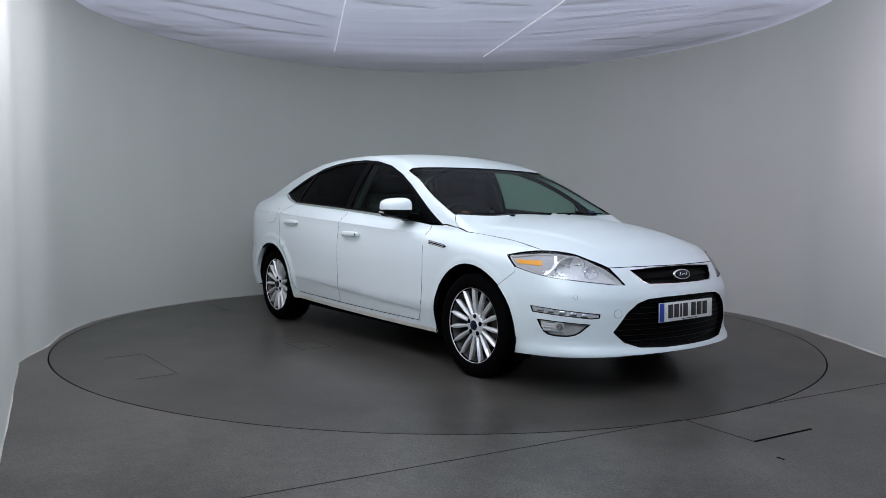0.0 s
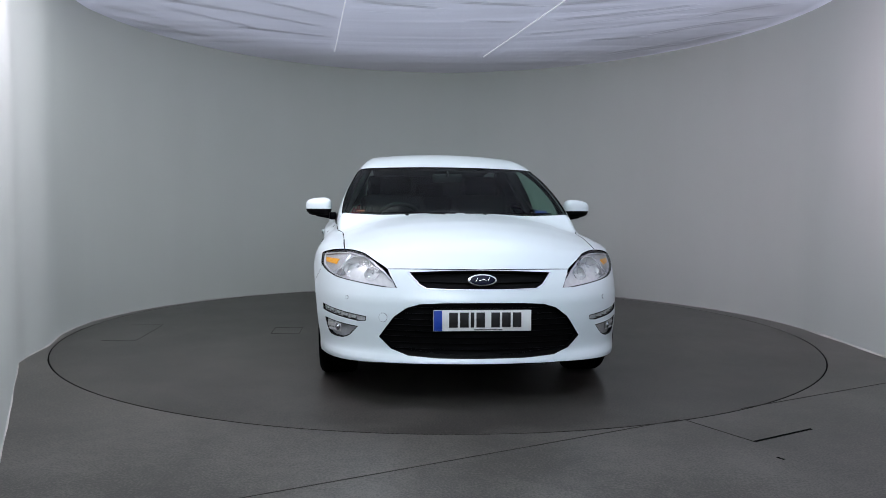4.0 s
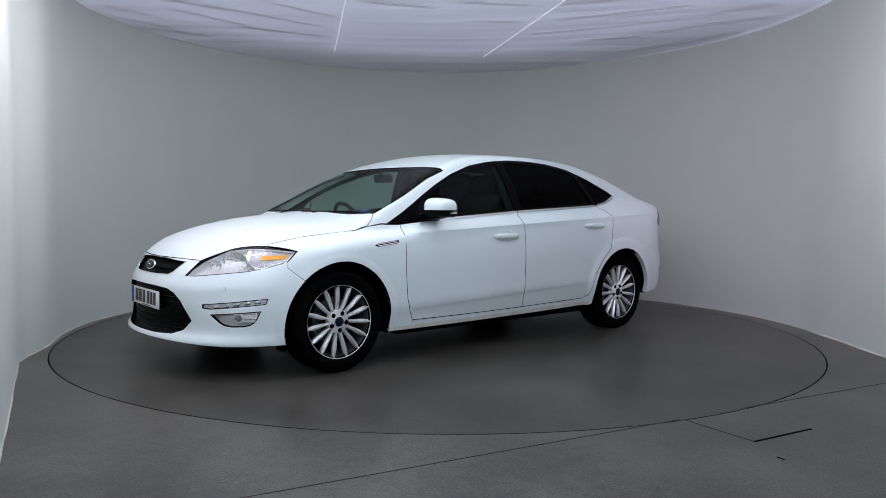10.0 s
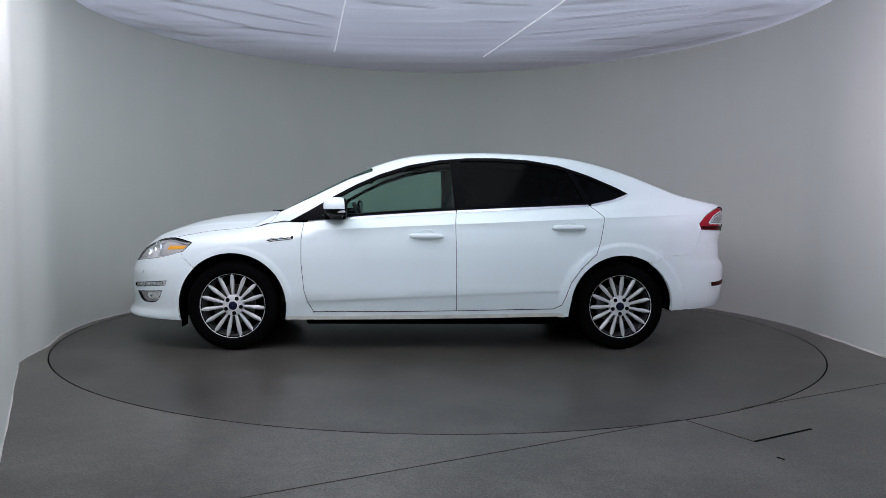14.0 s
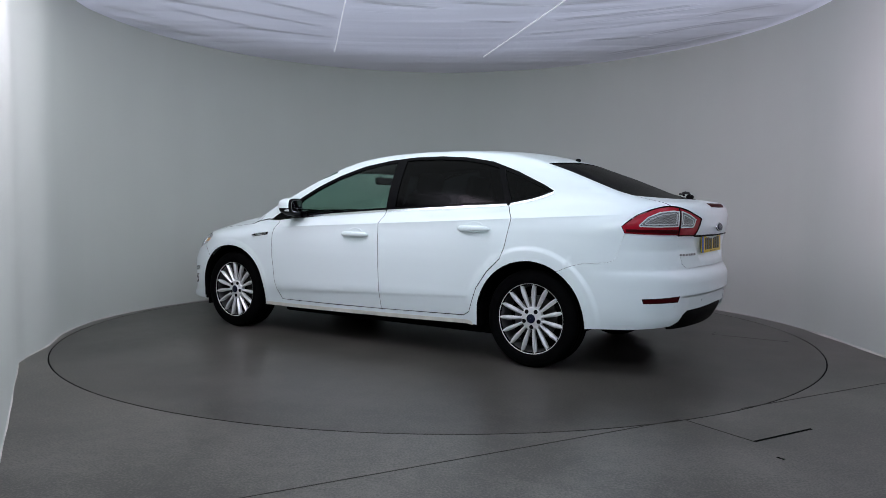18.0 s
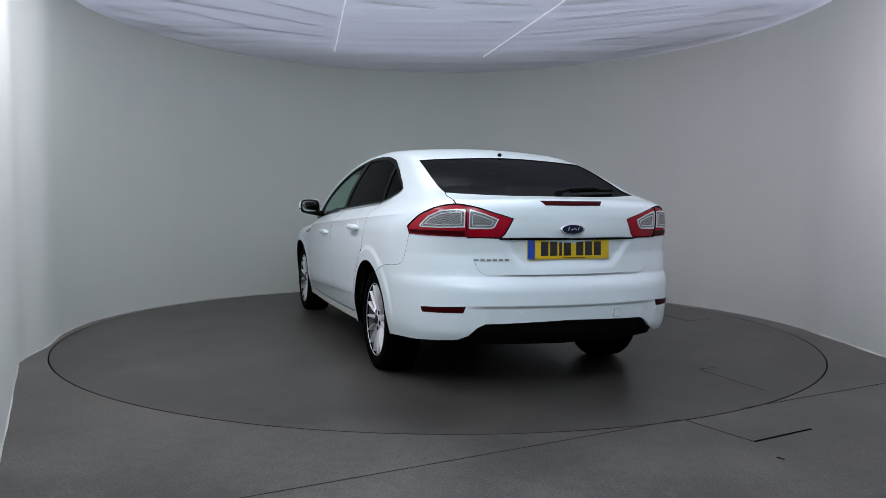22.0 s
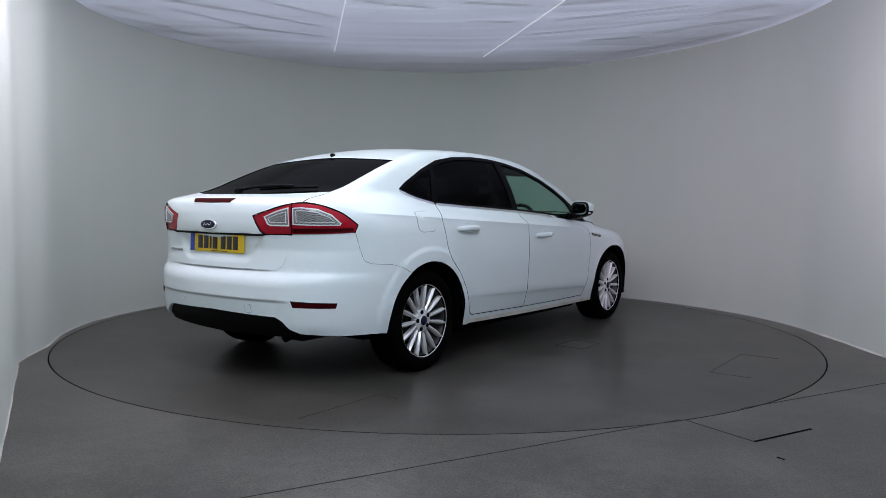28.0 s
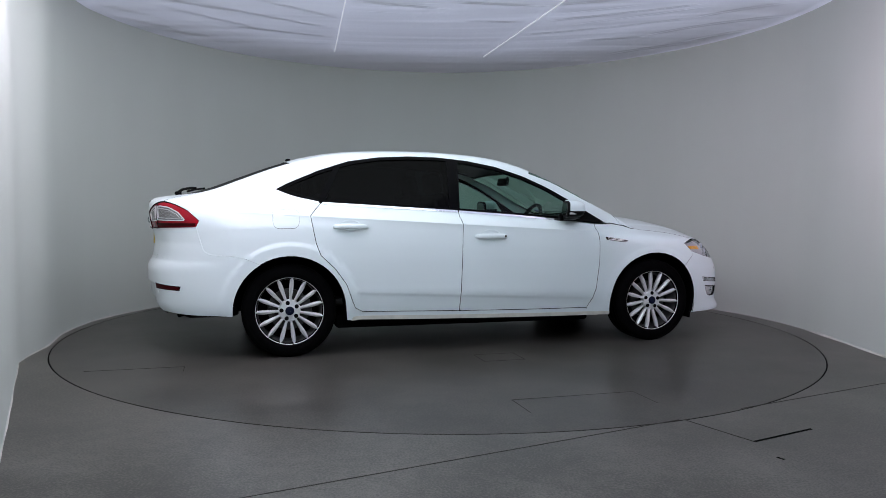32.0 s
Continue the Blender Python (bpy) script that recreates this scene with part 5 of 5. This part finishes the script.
for s in (1, -1):
    tail = hull_part("tail_light", d_tail, LENS_RED, car, "red tail light with clear inner lenses", mirror=s < 0)
    hull_part("lamp_rim", d_tail_rim, LENS_DARKRED, tail, mirror=s < 0)
    hull_part("lower_lens", d_low, LENS_DARKRED, tail, mirror=s < 0)
    hull_part("lamp_joint", d_split, BLACK, tail, mirror=s < 0)
    for back, edge, ring in pieces:
        lens = hull_part("clear_lens", back, LENS_MESH, tail, "ribbed clear lens", mirror=s < 0)
        hull_part("lens_edge", edge, LENS_WHITE, lens, mirror=s < 0)
        hull_part("lens_ring", ring, LENS_WHITE, lens, mirror=s < 0)
    refl = hull_part("rear_reflector", d_refl_rim, BLACK, rear_bumper_ob, mirror=s < 0)
    hull_part("reflector_lens", d_refl, LENS_DARKRED, refl, "dark red reflector", mirror=s < 0)
    for y, z in ((0.64, 0.455), (0.30, 0.470)):
        p, n = surface_point(x=-1.2, y=y, z=z, way=(-1, 0, 0))
        bm = tube(0.010, 0.003, seg=20)
        bm.transform(placed(p + n * 0.0012, n))
        part("parking_sensor", sided(bm, s), PAINT, rear_bumper_ob)
hull_part("brake_light", panel_data("tail", sym([(-2.37, 0, 1.092), (-2.36, 0.195, 1.094), (-2.385, 0.172, 1.070), (-2.39, 0, 1.067)]), gap=0.0, offset=0.003, depth=0.006, step=0.02), LENS_DARKRED, boot_lid, "dark red high brake light")
hull_part("lid_strip", panel_data("tail", sym([(-2.36, 0, 0.893), (-2.345, 0.43, 0.890), (-2.345, 0.43, 0.882), (-2.36, 0, 0.885)]), gap=0.0, offset=0.006, depth=0.01, step=0.03), BLACK, boot_lid)
p, n = surface_point(x=-1.2, y=0, z=0.938, way=(-1, 0, 0))
badge("rear_badge", placed((p.x - 0.001, 0.01, 0.938), (-1, 0, 0.1)), 0.076, 0.031, boot_lid)
for k in range(6):
    y = 0.545 - 0.033 * k
    p, n = surface_point(x=-1.2, y=y, z=0.768, way=(-1, 0, 0))
    bm = box(0.024, 0.014, 0.004, (0, 0, 0), 0.001)
    bm.transform(placed(p + n * 0.002, n))
    part("lettering_bar", bm, LETTER, boot_lid)
diffuser = sym([(-2.39, 0, 0.432), (-2.335, 0.50, 0.420), (-2.315, 0.545, 0.40), (-2.29, 0.585, 0.36), (-2.265, 0.63, 0.330), (-2.265, 0.62, 0.29), (-2.30, 0.5, 0.27), (-2.34, 0, 0.265)])
hull_part("diffuser", panel_data("rear", diffuser, gap=-0.003, offset=-0.02, depth=0.02, step=0.04), BLACK, car, "black lower rear valance")
TOW = [(-2.37, y, z) for y, z in ((-0.289, 0.479), (-0.331, 0.479), (-0.335, 0.430), (-0.287, 0.430))]
hull_part("towing_cover_joint", panel_data("rear", TOW, gap=-0.0015, offset=0.0006, depth=0.001, step=0.01, corner=0.008), UNDER_AND_GAPS, rear_bumper_ob)
hull_part("towing_cover", panel_data("rear", TOW, gap=0.0, offset=0.0016, depth=0.002, step=0.01, corner=0.008), PAINT, rear_bumper_ob)


def on_glass(x, y, lift):
    p, n = surface_point(x=x, y=y, z=0.6, way=(0, 0, 1))
    return p + n * lift


def rod(points, r, seg=8):
    """A thin rod along a few points."""
    bm = bmesh.new()
    rings = []
    for i, p in enumerate(points):
        d = (Vector(points[min(i + 1, len(points) - 1)]) - Vector(points[max(i - 1, 0)])).normalized()
        m = placed(p, d, (0.1, 0.2, 1))
        rings.append([bm.verts.new(m @ Vector((r * math.cos(2 * math.pi * k / seg), r * math.sin(2 * math.pi * k / seg), 0))) for k in range(seg)])
    for a, b in zip(rings, rings[1:]):
        for k in range(seg):
            bm.faces.new((a[k], a[(k + 1) % seg], b[(k + 1) % seg], b[k]))
    bm.faces.new(rings[0][::-1])
    bm.faces.new(rings[-1])
    bmesh.ops.recalc_face_normals(bm, faces=list(bm.faces))
    return shade(bm, 50)


wiper = part("rear_wiper", join(rod([on_glass(-2.19, -0.02, 0.022), on_glass(-2.15, -0.12, 0.034), on_glass(-2.08, -0.30, 0.030), on_glass(-2.05, -0.36, 0.022)], 0.010), tube(0.026, 0.03, on_glass(-2.195, -0.01, 0.012), None, 20, 0.006)), BLACK, car, "black rear wiper parked along the glass")
part("blade", rod([on_glass(-2.12, -0.13, 0.012), on_glass(-2.06, -0.32, 0.014), on_glass(-1.99, -0.50, 0.012)], 0.008), BLACK, wiper)


def at_screen(y, z, lift):
    """A point just off the windscreen."""
    q = cast(np.array([[0.0, y, z]]), np.array([[1.0, 0.0, 0.0]]))
    return Vector(q[0]) + Vector(normals(q)[0]) * lift


for y0, y1 in ((-0.62, -0.02), (0.04, 0.66)):
    arm = part("front_wiper", rod([at_screen(y1 - 0.08, 1.002, 0.008), at_screen(y1 - 0.28, 1.008, 0.012), at_screen((y0 + y1) / 2, 1.013, 0.012)], 0.004), BLACK, car, "black wiper parked at the foot of the windscreen")
    part("blade", rod([at_screen(y0, 1.010, 0.005), at_screen((y0 + y1) / 2, 1.013, 0.006), at_screen(y1, 1.010, 0.005)], 0.004), BLACK, arm)
part("aerial_base", shade(blob(0.022, 0.012, 0.014, 2.2, 18, 10), 60), BLACK, car).location = on_glass(-1.365, 0.0, 0.008)

# ---- cabin ----
part("cabin_floor", box(2.6, 1.5, 0.05, (-0.2, 0, 0.36), 0.01), TRIM, car)
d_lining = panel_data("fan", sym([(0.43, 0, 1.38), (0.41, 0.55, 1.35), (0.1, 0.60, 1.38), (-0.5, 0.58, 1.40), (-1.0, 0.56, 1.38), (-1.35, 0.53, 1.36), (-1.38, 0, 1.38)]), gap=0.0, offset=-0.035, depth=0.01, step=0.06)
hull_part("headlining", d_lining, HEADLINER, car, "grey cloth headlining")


def dashboard():
    bm = bmesh.new()
    rows = []
    for y in np.linspace(-0.72, 0.72, 19):
        bow = 0.10 * (y / 0.72) ** 2
        hump = 0.035 * math.exp(-((y + 0.36) / 0.17) ** 2)
        rows.append([bm.verts.new((x, y, z)) for x, z in ((1.08 - bow, 0.94), (0.93 - bow, 0.975 + hump * 0.5), (0.74 - bow * 0.6, 0.965 + hump), (0.66 - bow * 0.5, 0.91 + hump * 0.6), (0.66 - bow * 0.5, 0.72), (0.80, 0.55))])
    for a, b in zip(rows, rows[1:]):
        for i in range(5):
            bm.faces.new((a[i], a[i + 1], b[i + 1], b[i]))
    bmesh.ops.recalc_face_normals(bm, faces=list(bm.faces))
    return shade(bm, 50)


part("dashboard", dashboard(), TRIM, car)
ring = bmesh.new()
tor = []
for i in range(36):
    a = 2 * math.pi * i / 36
    tor.append([ring.verts.new(((0.178 + 0.016 * math.cos(b)) * math.cos(a), (0.178 + 0.016 * math.cos(b)) * math.sin(a), 0.016 * math.sin(b))) for b in [2 * math.pi * k / 10 for k in range(10)]])
for i in range(36):
    for k in range(10):
        ring.faces.new((tor[i][k], tor[(i + 1) % 36][k], tor[(i + 1) % 36][(k + 1) % 10], tor[i][(k + 1) % 10]))
wheel_bm = join(shade(ring, 80), box(0.34, 0.035, 0.02, (0, -0.01, -0.01), 0.008), box(0.035, 0.17, 0.02, (0, -0.09, -0.01), 0.008), tube(0.065, 0.05, (0, 0, -0.005), None, 24, 0.015))
wheel_bm.transform(placed((0.56, -0.37, 0.915), (-0.90, 0, 0.42)))
part("steering_wheel", wheel_bm, TRIM, car)
part("column", tube(0.05, 0.2, (0.65, -0.37, 0.875), pose(0, 0, 0, 0, 65, 0), 20), TRIM, car)


def seat(x, y, front=True):
    w = 0.50 if front else 0.46
    ob = part("seat", join(box(0.54, w, 0.16, (x + 0.10, y, 0.56), 0.05, pose(0, 0, 0, 0, -8, 0), 3)), SEAT, car, "black cloth seat")
    lean = pose(0, 0, 0, 0, -20, 0)
    back = box(0.13, w, 0.62, (x - 0.22, y, 0.86), 0.05, lean, 3)
    if front:
        back = join(back, box(0.10, 0.09, 0.5, (x - 0.19, y + w / 2 - 0.03, 0.84), 0.04, lean, 3), box(0.10, 0.09, 0.5, (x - 0.19, y - w / 2 + 0.03, 0.84), 0.04, lean, 3))
    part("backrest", back, SEAT, ob)
    part("headrest", join(box(0.10, 0.27, 0.17, (x - 0.345 + 0.02, y, 1.235 if front else 1.20), 0.04, pose(0, 0, 0, 0, -14, 0), 3), tube(0.007, 0.14, (x - 0.32, y + 0.06, 1.13), lean, 8), tube(0.007, 0.14, (x - 0.32, y - 0.06, 1.13), lean, 8)), SEAT, ob)


seat(0.05, 0.37)
seat(0.05, -0.37)
for y in (0.45, 0.0, -0.45):
    seat(-0.86, y, False)
part("parcel_shelf", box(0.75, 1.30, 0.02, (-1.72, 0, 1.045), 0.006), TRIM, car)
part("rear_view_mirror", join(box(0.03, 0.23, 0.065, (0.475, 0, 1.275), 0.012, pose(0, 0, 0, 0, 10, 0)), rod([(0.485, 0, 1.29), (0.52, 0, 1.318)], 0.01)), TRIM, car)
part("console", box(0.75, 0.20, 0.30, (0.25, 0, 0.55), 0.03), TRIM, car)
d_card = [panel_data("fan", side(*lp), gap=0.0, offset=-0.055, depth=0.01, step=0.06) for lp in (
    [(0.86, 0.35), (0.90, 0.64), (0.86, 0.93), (0.55, 0.965), (0.18, 0.99), (-0.18, 1.01), (-0.19, 0.35)], [(-0.21, 0.35), (-0.20, 1.01), (-0.70, 1.035), (-1.16, 1.06), (-1.25, 0.97), (-1.20, 0.73), (-1.02, 0.5), (-0.95, 0.35)])]
for s in (1, -1):
    for d in d_card:
        hull_part("door_card", d, TRIM, car, mirror=s < 0)
    part("pillar_trim", sided(box(0.10, 0.05, 0.45, (-0.215, 0.685, 1.20), 0.015, pose(0, 0, 0, 27, 0, 0)), s), TRIM, car)


def on_screen(name, y, z, w, h, mat, label):
    o = np.array([[0.0, y, z]])
    p = cast(o, np.array([[1.0, 0, 0]]))
    n = Vector(normals(p)[0])
    bm = box(w, h, 0.001)
    bm.transform(placed(Vector(p[0]) - n * 0.012, n))
    part(name, bm, mat, car, label)


on_screen("windscreen_sticker", 0.605, 1.035, 0.085, 0.045, STICKER, "small blue sticker inside the windscreen")
on_screen("windscreen_sticker", -0.655, 1.035, 0.05, 0.018, STICKER_RED, "small red sticker inside the windscreen")

# ---- sills ----
d_sill = panel_data("fan", side((1.04, 0.250), (0.825, 0.252), (0.3, 0.259), (-0.3, 0.267), (-0.985, 0.276), (-1.0, 0.248), (-0.3, 0.238), (0.3, 0.230), (0.83, 0.224), (1.045, 0.224)), gap=0.0, offset=0.0015, depth=0.003, step=0.03)
for s in (1, -1):
    hull_part("sill_edge", d_sill, SILL_BEIGE, car, "beige lower edge of the sill", mirror=s < 0)


def motions():
    rows = []
    for t, a in HEADING:
        m = Matrix.Rotation(radians(a), 4, "Z")
        rows.append((t, m))
    walk(turntable, [(t, Matrix.Translation((DISC_X, DISC_Y, 0)) @ m) for t, m in rows])
    shift = Matrix.Translation((CAR_SHIFT[0], CAR_SHIFT[1], 0))
    walk(car, [(t, m @ shift) for t, m in rows])


motions()
